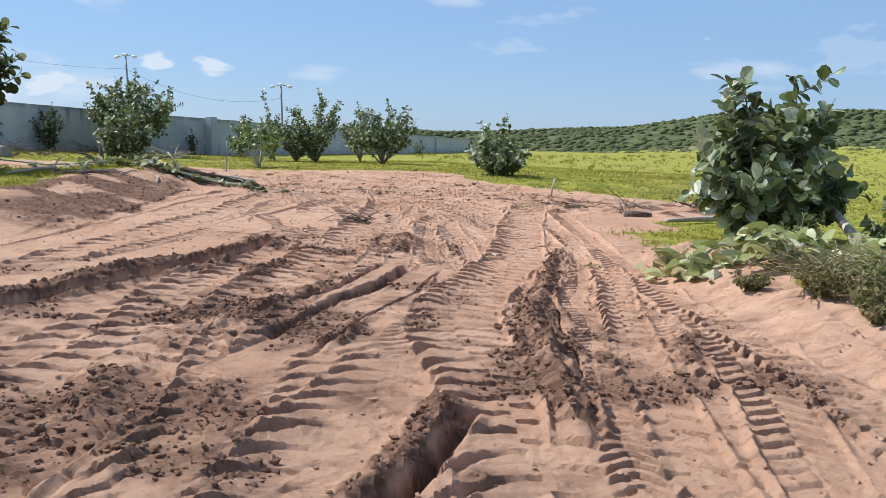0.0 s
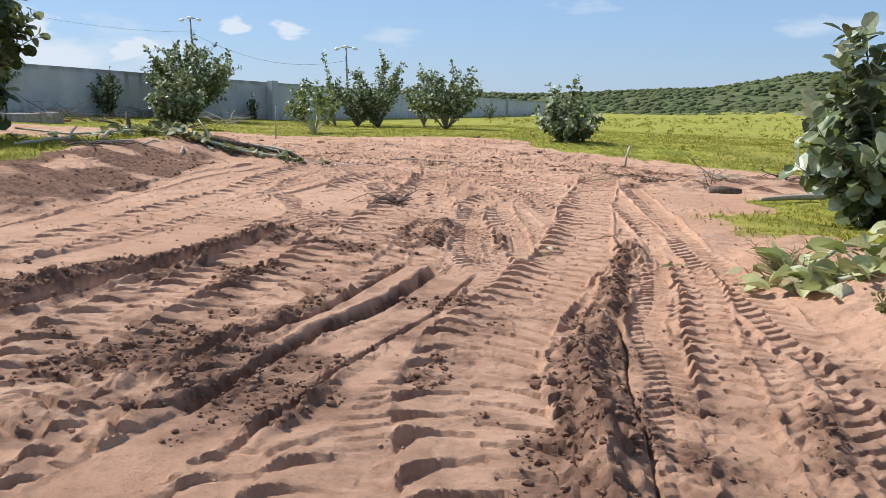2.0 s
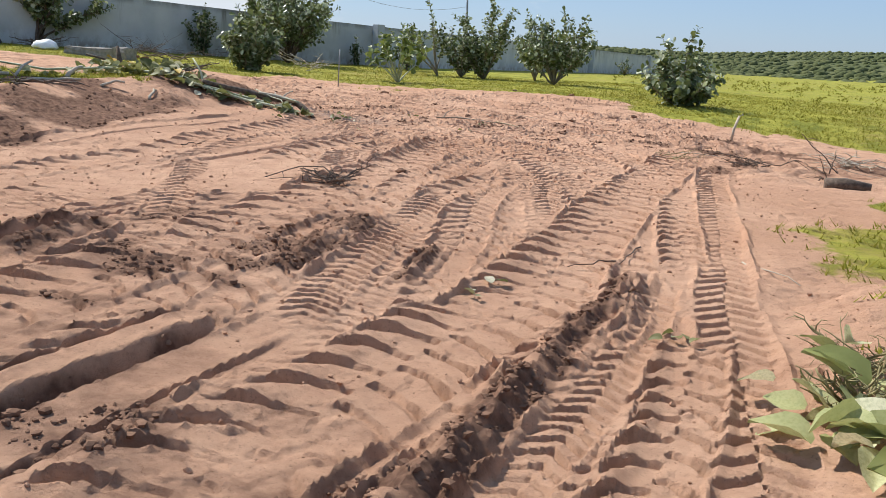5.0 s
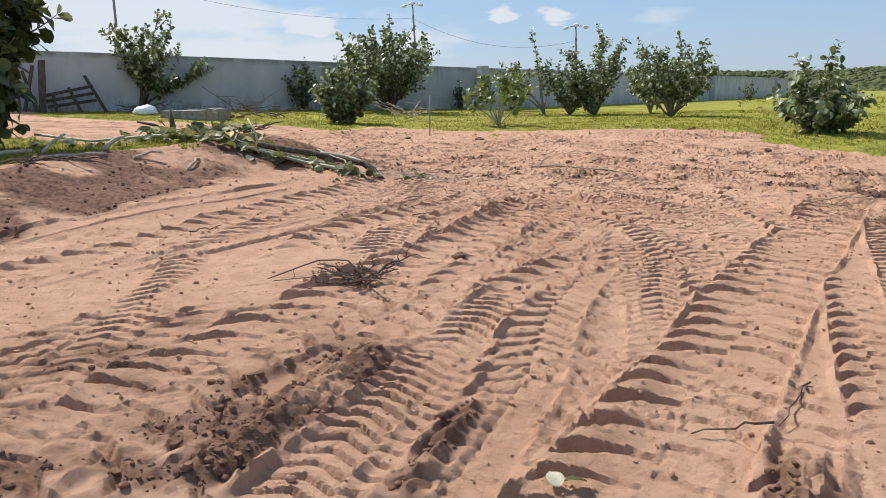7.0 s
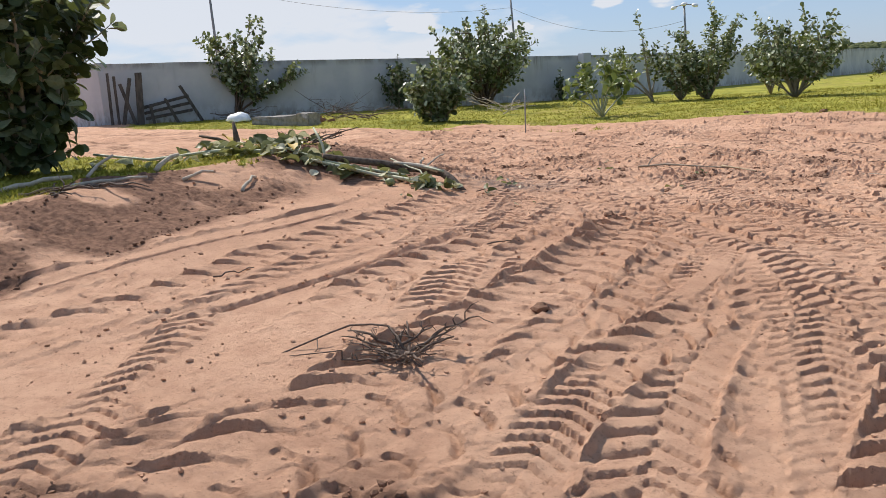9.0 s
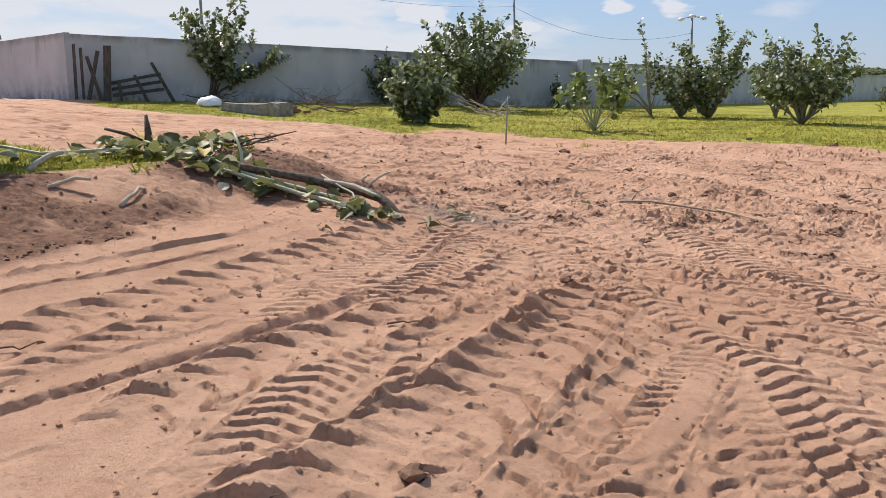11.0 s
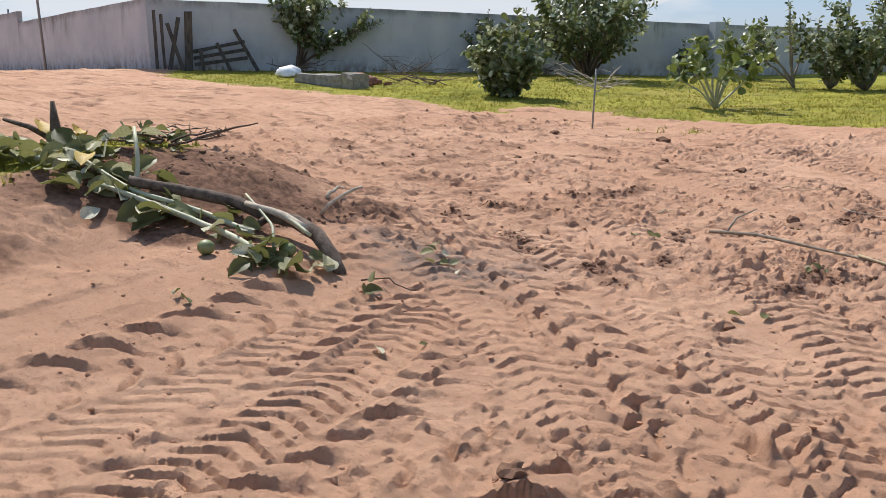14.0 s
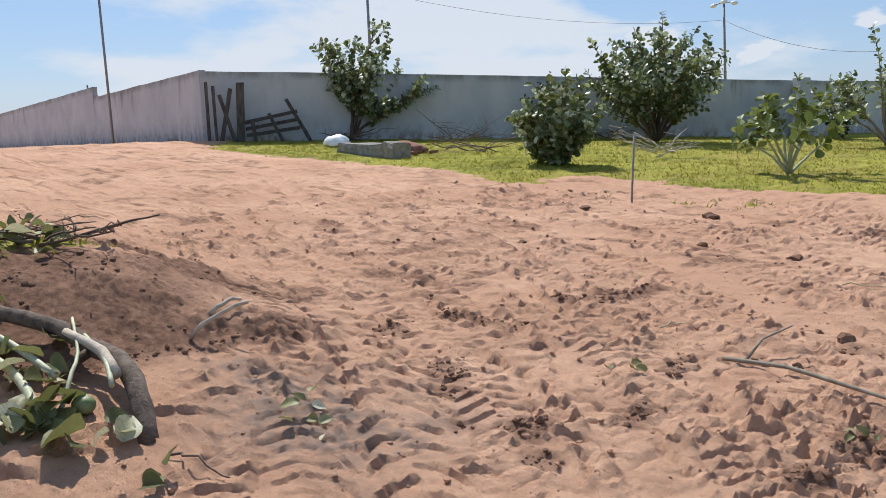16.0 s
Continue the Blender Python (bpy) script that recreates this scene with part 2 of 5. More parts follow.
def lattice(x, y, freq, seed):
    """Smooth value noise between -1 and 1."""
    table = np.random.default_rng(seed).uniform(-1, 1, (256, 256))
    fx, fy = x * freq + 1000.3, y * freq + 1000.7
    ix, iy = np.floor(fx).astype(int), np.floor(fy).astype(int)
    u, v = fx - ix, fy - iy
    u, v = u * u * (3 - 2 * u), v * v * (3 - 2 * v)
    a, b = table[ix & 255, iy & 255], table[(ix + 1) & 255, iy & 255]
    c, d = table[ix & 255, (iy + 1) & 255], table[(ix + 1) & 255, (iy + 1) & 255]
    return (a * (1 - u) + b * u) * (1 - v) + (c * (1 - u) + d * u) * v


def cells(x, y, freq, seed):
    """Rounded lumps with sharp creases between them, 0 to 1, of uneven height."""
    rg = np.random.default_rng(seed)
    px, py, h = rg.uniform(0.1, 0.9, (3, 256, 256))
    fx, fy = x * freq + 1000.3, y * freq + 1000.7
    ix, iy = np.floor(fx).astype(int), np.floor(fy).astype(int)
    best = np.zeros_like(fx)
    for dx in (-1, 0, 1):
        for dy in (-1, 0, 1):
            a, b = (ix + dx) & 255, (iy + dy) & 255
            d2 = (ix + dx + px[a, b] - fx) ** 2 + (iy + dy + py[a, b] - fy) ** 2
            best = np.maximum(best, np.sqrt(np.clip(1 - d2 / (0.25 + 0.5 * h[a, b]), 0, 1)) * (0.25 + h[a, b]))
    return best


def step(a, b, x):
    t = np.clip((x - a) / (b - a), 0, 1)
    return t * t * (3 - 2 * t)


def spread(stretches, grow_lo, grow_hi, far):
    """Grid lines: even in each stretch (from, to, gap), then ever wider to far on both sides."""
    mid = np.concatenate([np.arange(a, b - gap * 0.5, gap) for a, b, gap in stretches])
    left, right, g, p = [], [], stretches[0][2], mid[0]
    while p > -far:
        g *= grow_lo
        p -= g
        left.append(p)
    p, g = mid[-1], stretches[-1][2]
    while p < far:
        g *= grow_hi
        p += g
        right.append(p)
    return np.concatenate([left[::-1], mid, right])


XS = spread([(-9.2, -5.8, 0.055), (-5.8, -3.6, 0.03), (-3.6, -2.0, 0.02), (-2.0, 2.3, 0.0135), (2.3, 3.4, 0.03)], 1.04, 1.09, 2600)
YS = spread([(2.6, 12.0, 0.0165), (12.0, 20.0, 0.0205), (20.0, 27.0, 0.03)], 1.13, 1.045, 2600)
GX, GY = np.meshgrid(XS, YS, indexing="ij")


def terrain(x, y):
    """The lie of the land, without its small relief."""
    xx, yy = np.clip(x, -70, 40), np.clip(y, -40, 260)
    z = 0.428 - 0.0338 * np.maximum(xx, -26) + 0.026 * np.minimum(0, xx + 26) - 0.00485 * yy
    z = z + 0.13 * np.exp(-(((x + 2.0) / 2.3) ** 2) - ((y - 14.5) / 2.6) ** 2)
    z = z - 0.13 * np.exp(-(((x - 1.0) / 1.5) ** 2) - ((y - 9.6) / 3.4) ** 2)
    z = z + 0.055 * np.clip(x - 14, 0, 140) * step(20, 120, np.hypot(x, y)) * 0.9
    z = z + 0.15 * step(-3.0, -4.6, x) * step(12.5, 14.5, y) * (1 - step(18.6, 20.0, y)) * step(-9, -6, x)
    z = z + 0.28 * step(23.5, 30, y) * step(-8, 0, x) * (1 - step(45, 95, y))
    foot = -4.5 + 0.2 * np.sin(y * 0.7)
    bank = step(foot, foot - 1.7, x) * step(8.5, 11.5, y) * (1 - step(18.6, 20.6, y + 0.12 * (x + 5)))
    z = z + 0.30 * bank + 0.14 * np.exp(-(((x + 6.6) / 0.9) ** 2) - ((y - 18.2) / 0.8) ** 2)
    rim = np.interp(y, (-10, 4.5, 6.3, 9.6, 11.5, 14), (3.0, 2.55, 2.35, 2.2, 2.6, 3.4))
    z = z + 0.20 * step(rim, rim + 0.75, x) * (1 - step(10.2, 12.0, y)) * step(16, 6, x)
    return z


def cover_at(x, y):
    """How much of the ground is under green cover: 0 bare soil to 1."""
    x, y = x + 0.55 * lattice(x, y, 0.7, 71) + 0.22 * lattice(x, y, 2.3, 72), y + 0.6 * lattice(x, y, 0.6, 73) + 0.25 * lattice(x, y, 2.1, 74)
    edge = np.interp(x, (-27, -25, -21, -15, -10.5, -7, -5.4, -2.4, 0.5, 2.8, 5.2, 9, 14, 40), (60, 30.0, 28.3, 28.1, 28.1, 27.4, 27.2, 29.0, 28.5, 25.2, 24.2, 22.5, 19, 12))
    north = (y - edge) / 1.0
    bare = np.minimum.reduce([(x + 9.4) / 0.9, (-2.2 - x) / 0.9, (y - 27.9) / 0.35, (29.4 - y) / 0.45])
    north = np.where(bare > -0.5, np.minimum(north, -bare), north)
    line = np.interp(y, (-10, 5, 7.5, 9.7, 12, 14, 15.8, 17.4, 19, 22, 24.5), (4.5, 3.7, 3.3, 2.95, 3.15, 3.0, 3.4, 5.6, 6.8, 6.8, 5.0))
    east = (x - line) / 0.6
    west = np.minimum.reduce([(-6.45 - x - 0.4 * np.sin(y * 1.3)) / 0.7, (y - 11.6) / 0.9, (19.0 + 0.07 * (x + 7) - y) / 0.7])
    tip = np.minimum.reduce([(-6.2 - x) / 0.5, (y - 16.7) / 0.4, (17.5 - y) / 0.4])
    return np.clip(np.maximum.reduce([north, east, west, tip]), 0, 1)


LAND = terrain(GX, GY)
COVER = cover_at(GX, GY)
BARE = 1 - COVER
near = step(60, 25, np.hypot(GX, GY - 12))
REL = BARE * near * (0.016 * lattice(GX, GY, 1.1, 1) + 0.010 * lattice(GX, GY, 3.1, 2) + 0.004 * lattice(GX, GY, 8, 3))
REL += COVER * near * (0.03 * lattice(GX, GY, 0.9, 4) + 0.02 * lattice(GX, GY, 5, 5))
# darkening of the soil colour: damp, plus shade painted along the tracks
MOIST_SHADE = np.zeros_like(REL)
CALM = np.zeros_like(REL)
ROUGH = 0.003 * lattice(GX, GY, 13, 6) + 0.002 * lattice(GX, GY, 26, 7) + 0.008 * step(0.5, 0.75, lattice(GX, GY, 22, 11)) + 0.011 * step(0.68, 0.82, lattice(GX, GY, 12, 12))
CLUMP = 0.042 * cells(GX, GY, 9, 8) + 0.026 * cells(GX, GY, 19, 9) + 0.010 * np.abs(lattice(GX, GY, 41, 10)) - 0.02


def glide(points, gap=0.12):
    """A smooth line through a few points."""
    p = np.array(points, float)
    p = np.vstack([2 * p[0] - p[1], p, 2 * p[-1] - p[-2]])
    out = []
    for k in range(1, len(p) - 2):
        n = max(2, int(np.linalg.norm(p[k + 1] - p[k]) / gap))
        t = (np.arange(n) / n)[:, None]
        out.append(0.5 * (2 * p[k] + (p[k + 1] - p[k - 1]) * t + (2 * p[k - 1] - 5 * p[k] + 4 * p[k + 1] - p[k + 2]) * t**2 + (3 * p[k] - p[k - 1] - 3 * p[k + 1] + p[k + 2]) * t**3))
    return np.vstack([*out, p[-2:-1]])


def trace(points, reach):
    """For the grid round a line: the slice, the distance across it (signed), along it, and to its ends."""
    line = glide(points)
    i0, i1 = np.searchsorted(XS, (line[:, 0].min() - reach, line[:, 0].max() + reach))
    j0, j1 = np.searchsorted(YS, (line[:, 1].min() - reach, line[:, 1].max() + reach))
    across = np.full((i1 - i0, j1 - j0), 9.0)
    along = np.zeros_like(across)
    s = 0.0
    for a, b in zip(line[:-1], line[1:]):
        ln = np.linalg.norm(b - a)
        u = (b - a) / ln
        p0, p1 = np.searchsorted(XS, (min(a[0], b[0]) - reach, max(a[0], b[0]) + reach))
        q0, q1 = np.searchsorted(YS, (min(a[1], b[1]) - reach, max(a[1], b[1]) + reach))
        dx, dy = GX[p0:p1, q0:q1] - a[0], GY[p0:p1, q0:q1] - a[1]
        t = dx * u[0] + dy * u[1]
        d = dx * u[1] - dy * u[0]
        inside = (t >= -0.02) & (t <= ln + 0.02) & (np.abs(d) < np.abs(across[p0 - i0 : p1 - i0, q0 - j0 : q1 - j0]))
        across[p0 - i0 : p1 - i0, q0 - j0 : q1 - j0][inside] = d[inside]
        along[p0 - i0 : p1 - i0, q0 - j0 : q1 - j0][inside] = (t + s)[inside]
        s += ln
    return (slice(i0, i1), slice(j0, j1)), across, along, s


def track(points, w, kind, pitch=0.2, depth=0.035, berm=0.03, moist=0.0, fade=0.6, amp=1.0):
    """Presses one wheel's track, a smooth drag or a strip of turned clods into the soil. w: half its width. moist:
    darkens its colour, for damp soil and for the shade in grooves.
    """
    at, d, s, total = trace(points, w + 0.45)
    x, y = GX[at], GY[at]
    seed = int(100 * w + 10 * pitch + 7 * len(points) + abs(10 * points[0][0]))
    wob = 0.022 * lattice(x, y, 1.5, 21) + 0.005 * lattice(x, y, 8, 22)
    if points[-1][1] < points[0][1]:
        s = total - s
        d = -d
    dd = d + wob
    a = np.abs(dd)
    ends = step(0, fade, s) * step(0, fade, total - s) * np.minimum(1, BARE[at] * 1.5)
    body = step(w + 0.016, w - 0.016, a) * ends if kind != "clods" else step(w + 0.07, w - 0.06, a + 0.045 * lattice(x, y, 6, 18)) * ends
    wear = np.clip(0.86 + 0.55 * lattice(x, y, 1.3, seed) + 0.30 * lattice(x, y, 3.7, seed + 1), 0.2, 1.2)
    rim = 0.9 * berm * np.clip(1 - np.abs(a - w - 0.022) / 0.04, 0, 1) * ends * np.clip(0.45 + 0.6 * lattice(x, y, 1.9, 23) + 0.45 * lattice(x, y, 7, 24), 0, 1)
    jag = 0.03 * lattice(x, y, 19, 26) + 0.06 * lattice(x, y, 5.5, 17)
    q = a / w
    amp = amp * (1 - 0.22 * step(16.8, 18.8, y) * step(1.5, -1.5, x + 0.1 * (y - 19)))
    if kind == "lug":
        # two staggered rows of bars: each a lip that drops towards the walker, deep and hooked at the outer end, running out to the middle
        side = np.where(dd > 0, 0.5, 0.0)
        f = (s / pitch + side + 0.55 * q**2.2 + 0.16 * lattice(x, y, 2.2, 25) + jag) % 1.0
        slot = 0.86 - 0.30 * step(0.5, 0.95, q) * np.where(dd < 0, 1.0, 0.4)
        bar = step(0.0, 0.05, f) * (1 - 0.30 * f) * (1 - step(slot - 0.05, slot + 0.08, f))
        deep = 0.55 + (0.55 - 0.25 * np.sign(dd)) * step(0.3, 0.9, q)
        form = -0.5 * depth - 0.012 + amp * (0.046 * bar * deep * wear - 0.012 * step(0.55, 0.9, q) * step(0.75, 0.95, f) * wear)
        form = form + 0.0045 * np.abs(lattice(x, y, 11, seed + 2)) + 0.003 * lattice(x, y, 27, 16)
    elif kind == "fine":
        # close narrow bars in a shallow chevron with a thin seam along the middle
        f = (s / pitch + 0.8 * q + np.where(dd > 0, 0.5, 0.0) * (pitch > 0.14) + 0.14 * lattice(x, y, 2.4, 27) + jag) % 1.0
        bar = step(0.0, 0.12, f) * (1 - 0.35 * f) * (1 - step(0.78, 0.97, f))
        form = -0.5 * depth - 0.006 + amp * (0.036 * bar * wear - 0.006 * step(0.09, 0.02, q))
    elif kind == "smooth":
        form = -0.6 * depth + 0.002 * lattice(x, y, 6, 28) + 0.0012 * lattice(x, y, 31, 15)
    elif kind == "groove":
        form = -0.9 * depth * step(w, 0.35 * w, a) - 0.006 * np.abs(lattice(x, y, 16, 19))
    else:
        form = 0.15 * berm + 0.8 * berm * np.clip(1 - a / w, 0, 1) + CLUMP[at] * (0.75 + 0.45 * lattice(x, y, 3, 29)) - 0.008
    CALM[at] = np.maximum(CALM[at] * (1 - body), body if kind == "smooth" else 0)
    keep = REL[at] * (1 - body * (0.82 if kind != "clods" else 0.3))
    REL[at] = keep + form * body + rim * (1 - body)
    MOIST_SHADE[at] = np.maximum(MOIST_SHADE[at] * (1 - 0.8 * body), moist * step(w + (0.10 if kind == "clods" else 0.03), w - 0.03, a) * ends * (0.85 + 0.55 * lattice(x, y, 5, 30)))


# worn older tracks under the fresh ones
for k in range(26):
    x0 = -4.2 + 0.27 * k + rng.uniform(-0.2, 0.2)
    bend = rng.uniform(-1.6, 1.2)
    track([(x0 * 0.8, 1.2), (x0 * 0.8 + 0.1 * bend, 7), (x0 * 0.55 - 0.2 + 0.4 * bend, 13), (x0 * 0.5 - 0.9 + bend, 19), (x0 * 0.9 - 1.0 + 1.6 * bend, 26)], rng.uniform(0.16, 0.3), "lug" if k % 3 else "fine", rng.uniform(0.2, 0.29) if k % 3 else 0.12, 0.012, 0.010, amp=0.6)
for k in range(7):
    y0 = 20.3 + k * 0.95
    track([(-26, y0 + 3.2), (-16, y0 + 1.4), (-9, y0 + 0.3), (-4, y0 - 0.4), (2, y0 + rng.uniform(-1, 0.4))], 0.2, ("fine", "lug", "smooth")[k % 3], 0.13 if k % 3 == 0 else 0.2, 0.03, 0.03, amp=1.1)
track([(-20, 22.6), (-14, 21.9), (-10.5, 21.7), (-7.1, 21.4), (-5.4, 20.9), (-4.0, 19.9), (-3.2, 18.2)], 0.19, "fine", 0.15, 0.035)
track([(-20, 24.3), (-11.3, 22.9), (-7.0, 22.0), (-4.5, 21.4), (-1.5, 21.7)], 0.24, "lug", 0.248, 0.03)
track([(-3.8, 22.4), (-3.4, 20.8), (-3.1, 19.6), (-2.9, 18.0)], 0.26, "lug", 0.276, 0.035)
track([(-3.7, 6.0), (-3.66, 10.7), (-3.42, 12.6), (-3.35, 14.4), (-3.4, 16.0), (-3.6, 17.4), (-4.0, 19.5)], 0.25, "lug", 0.29, 0.035, 0.03, amp=0.8)
track([(-4.75, 8.0), (-4.6, 12.5), (-4.25, 14.1), (-4.1, 15.1), (-4.1, 16.3), (-4.3, 17.4)], 0.14, "smooth", 0.2, 0.03, 0.02)
track([(-4.57, 8.0), (-4.42, 12.5), (-4.07, 14.1), (-3.92, 15.1), (-3.93, 16.3)], 0.06, "groove", 0.2, 0.05, 0.02, 0.3)
track([(-2.6, 8.4), (-2.25, 10.0), (-2.13, 11.05)], 0.04, "groove", 0.2, 0.06, 0.01, 0.4, 0.3)
track([(-2.45, 8.4), (-2.10, 10.0), (-1.98, 10.95)], 0.03, "groove", 0.2, 0.04, 0.01, 0.3, 0.3)
track([(-2.85, 10.6), (-2.6, 12.0), (-2.4, 13.2), (-2.15, 14.8)], 0.46, "smooth", 0.2, 0.022, 0.01)
track([(-2.9, 12.0), (-2.5, 13.6), (-2.36, 14.5), (-2.34, 15.8)], 0.07, "groove", 0.2, 0.05, 0.03)
track([(-3.6, 6.2), (-2.95, 8.6), (-2.6, 10.6)], 0.33, "smooth", 0.2, 0.02, 0.02)
# moist clods, the ridge's shaded side put into their colour too
track([(-3.4, 4.8), (-3.0, 6.2), (-2.65, 7.5), (-2.32, 8.2), (-2.1, 9.1), (-1.98, 10.5)], 0.24, "clods", 0.2, 0.0, 0.09, 1.0)
track([(-3.2, 5.0), (-2.55, 7.2), (-2.27, 8.2), (-2.05, 9.3), (-1.95, 10.6)], 0.06, "groove", 0.2, 0.05, 0.02, 0.7)
track([(-2.3, 4.0), (-2.1, 6.0), (-1.9, 7.6), (-1.85, 9.6)], 0.25, "lug", 0.262, 0.04, 0.04, 0.25)
track([(-1.72, 2.0), (-1.65, 3.3), (-1.6, 4.9), (-1.58, 6.4), (-1.5, 7.5), (-1.4, 8.6), (-1.36, 10.0), (-1.12, 13.5), (-0.95, 16), (-0.8, 19)], 0.28, "lug", 0.276, 0.05, 0.045, 0.2)
track([(-0.8, 8.4), (-0.95, 10.0), (-0.75, 12.0), (-0.62, 14.5), (-0.6, 17.0)], 0.26, "lug", 0.29, 0.045, 0.035, 0.12)
track([(-1.0, 2.6), (-1.15, 3.6), (-1.29, 4.45), (-1.39, 5.3), (-1.45, 6.2)], 0.12, "lug", 0.221, 0.03, 0.02)
track([(-2.3, 3.0), (-1.95, 4.1), (-1.85, 4.9), (-2.08, 6.5), (-2.1, 7.6)], 0.27, "lug", 0.276, 0.04, 0.03, 0.2)
track([(-1.45, 3.3), (-1.62, 3.85), (-1.72, 4.6)], 0.13, "clods", 0.2, 0, 0.05, 0.6, 0.4)
track([(-1.48, 6.8), (-1.4, 7.6), (-1.3, 8.7), (-1.22, 9.6), (-1.2, 10.7), (-1.18, 11.6), (-1.08, 12.6), (-1.02, 13.8), (-0.95, 15.5), (-0.85, 18.5)], 0.33, "lug", 0.29, 0.05, 0.045, 0.1, amp=1.2)
track([(-3.07, 13.0), (-2.64, 12.5), (-2.01, 11.2), (-1.57, 10.2), (-1.3, 9.4)], 0.15, "fine", 0.125, 0.035, 0.02)
track([(0.42, 18.5), (0.32, 15.6), (0.55, 14.0), (0.80, 12.5)], 0.13, "fine", 0.125, 0.03, 0.02)
track([(0.32, 9.8), (0.3, 10.9), (0.25, 11.6), (0.14, 12.1), (0.07, 12.8), (0.05, 14.2)], 0.19, "fine", 0.163, 0.035, 0.03)
track([(0.02, 9.0), (-0.12, 9.7), (-0.2, 10.6), (-0.25, 11.3), (-0.25, 12.0), (-0.24, 12.9), (-0.23, 14.0), (-0.3, 16.0), (-0.3, 18.0)], 0.15, "fine", 0.112, 0.04, 0.035, 0.1, amp=1.15)
track([(-0.52, 9.6), (-0.48, 10.2), (-0.49, 10.8), (-0.5, 11.3), (-0.46, 11.9)], 0.12, "clods", 0.2, 0, 0.07, 0.8)
track([(0.24, 9.9), (0.2, 10.4), (0.17, 11.0), (0.1, 11.5)], 0.06, "clods", 0.2, 0, 0.04, 0.65)
track([(-0.6, 2.6), (-0.52, 3.0), (-0.37, 3.9), (-0.24, 4.6), (-0.1, 5.3)], 0.32, "lug", 0.262, 0.04, 0.03, 0.15)
track([(-1.6, 5.2), (-1.32, 6.1), (-1.1, 6.75), (-0.95, 7.4), (-0.85, 8.2)], 0.11, "clods", 0.2, 0, 0.02, 0.6, 0.5)
track([(-1.0, 6.5), (-0.75, 7.1), (-0.69, 7.55), (-0.58, 8.25), (-0.47, 9.05)], 0.13, "smooth", 0.2, -0.035, 0.01, 0, 0.3)
# grooves beside the smooth bands: their deep shadow is also put into the colour
track([(-1.37, 5.85), (-1.2, 6.4), (-1.02, 6.7), (-0.89, 7.13), (-0.79, 7.8), (-0.65, 8.7), (-0.57, 9.2)], 0.05, "groove", 0.2, 0.085, 0.02, 0.7, 0.3)
track([(-1.2, 4.2), (-0.95, 5.1), (-0.8, 5.72), (-0.62, 6.44), (-0.44, 7.2), (-0.29, 8.05), (-0.13, 8.79), (-0.03, 9.3)], 0.18, "smooth", 0.2, 0.03, 0.0, 0, 0.3)
track([(-1.1, 5.2), (-0.96, 6.0), (-0.85, 6.51), (-0.72, 6.92), (-0.57, 7.42), (-0.45, 8.17), (-0.34, 9.1)], 0.06, "groove", 0.2, 0.10, 0.03, 0.8, 0.3)
track([(-0.8, 4.6), (-0.66, 5.3), (-0.58, 5.93), (-0.48, 6.36), (-0.33, 6.95), (-0.2, 7.44), (-0.1, 8.35), (0.04, 9.2)], 0.035, "groove", 0.2, 0.045, 0.03, 0.6)
track([(-0.56, 4.9), (-0.45, 5.58), (-0.34, 6.25), (-0.2, 7.1)], 0.07, "smooth", 0.2, 0.0, 0.0, 0, 0.3)
track([(0.46, 2.6), (0.44, 3.2), (0.4, 3.9), (0.33, 4.6), (0.17, 5.4), (0.12, 5.9), (0.13, 6.6), (0.2, 7.1), (0.3, 7.7), (0.48, 8.5), (0.66, 9.4), (0.93, 10.6), (1.06, 11.6), (1.15, 12.4), (1.32, 14.25), (1.55, 15.8), (2.0, 19.5)], 0.35, "lug", 0.276, 0.06, 0.055, 0.06, amp=1.15)
# gouge and its ridge: the shaded face is darkened in colour, with damp clods
track([(0.10, 4.15), (0.04, 3.93), (-0.06, 3.44), (-0.2, 2.95), (-0.36, 2.6)], 0.085, "clods", 0.2, 0, 0.06, 0.95, 0.25)
track([(0.20, 4.0), (0.13, 3.7), (0.04, 3.35), (-0.1, 2.9), (-0.26, 2.6)], 0.06, "groove", 0.2, 0.13, 0.03, 0.9, 0.3)
track([(2.3, 17.5), (2.2, 12.4), (2.14, 10.8), (2.14, 9.6), (2.14, 8.7), (2.16, 7.75), (2.13, 6.9), (2.03, 5.8), (1.83, 4.5), (1.65, 3.6), (1.5, 2.6)], 0.18, "fine", 0.163, 0.045, 0.04)
track([(1.88, 14.8), (1.86, 13.4), (1.89, 12.3), (1.88, 11.4)], 0.17, "lug", 0.235, 0.04, 0.04)
track([(1.95, 10.2), (1.85, 8.8), (1.68, 7.8), (1.52, 6.9), (1.38, 5.85), (1.2, 4.4), (1.12, 3.5), (1.04, 2.6)], 0.17, "lug", 0.235, 0.05, 0.04)
track([(1.76, 11.3), (1.66, 10.1), (1.46, 8.75), (1.22, 7.7), (1.18, 6.8), (1.15, 6.1), (1.0, 5.2), (0.92, 4.4), (0.87, 3.6), (0.78, 2.6)], 0.125, "fine", 0.119, 0.045, 0.03, amp=1.1)
track([(1.97, 7.0), (1.8, 6.0), (1.68, 5.4), (1.55, 4.6)], 0.07, "clods", 0.2, 0, 0.03, 0.5)
track([(1.56, 11.5), (1.5, 10.6), (1.33, 9.9), (1.16, 8.9), (0.99, 7.9), (0.86, 7.15), (0.74, 6.6), (0.72, 6.0), (0.70, 5.3), (0.68, 4.5), (0.69, 3.9), (0.66, 3.3)], 0.11, "clods", 0.2, 0, 0.09, 0.8)
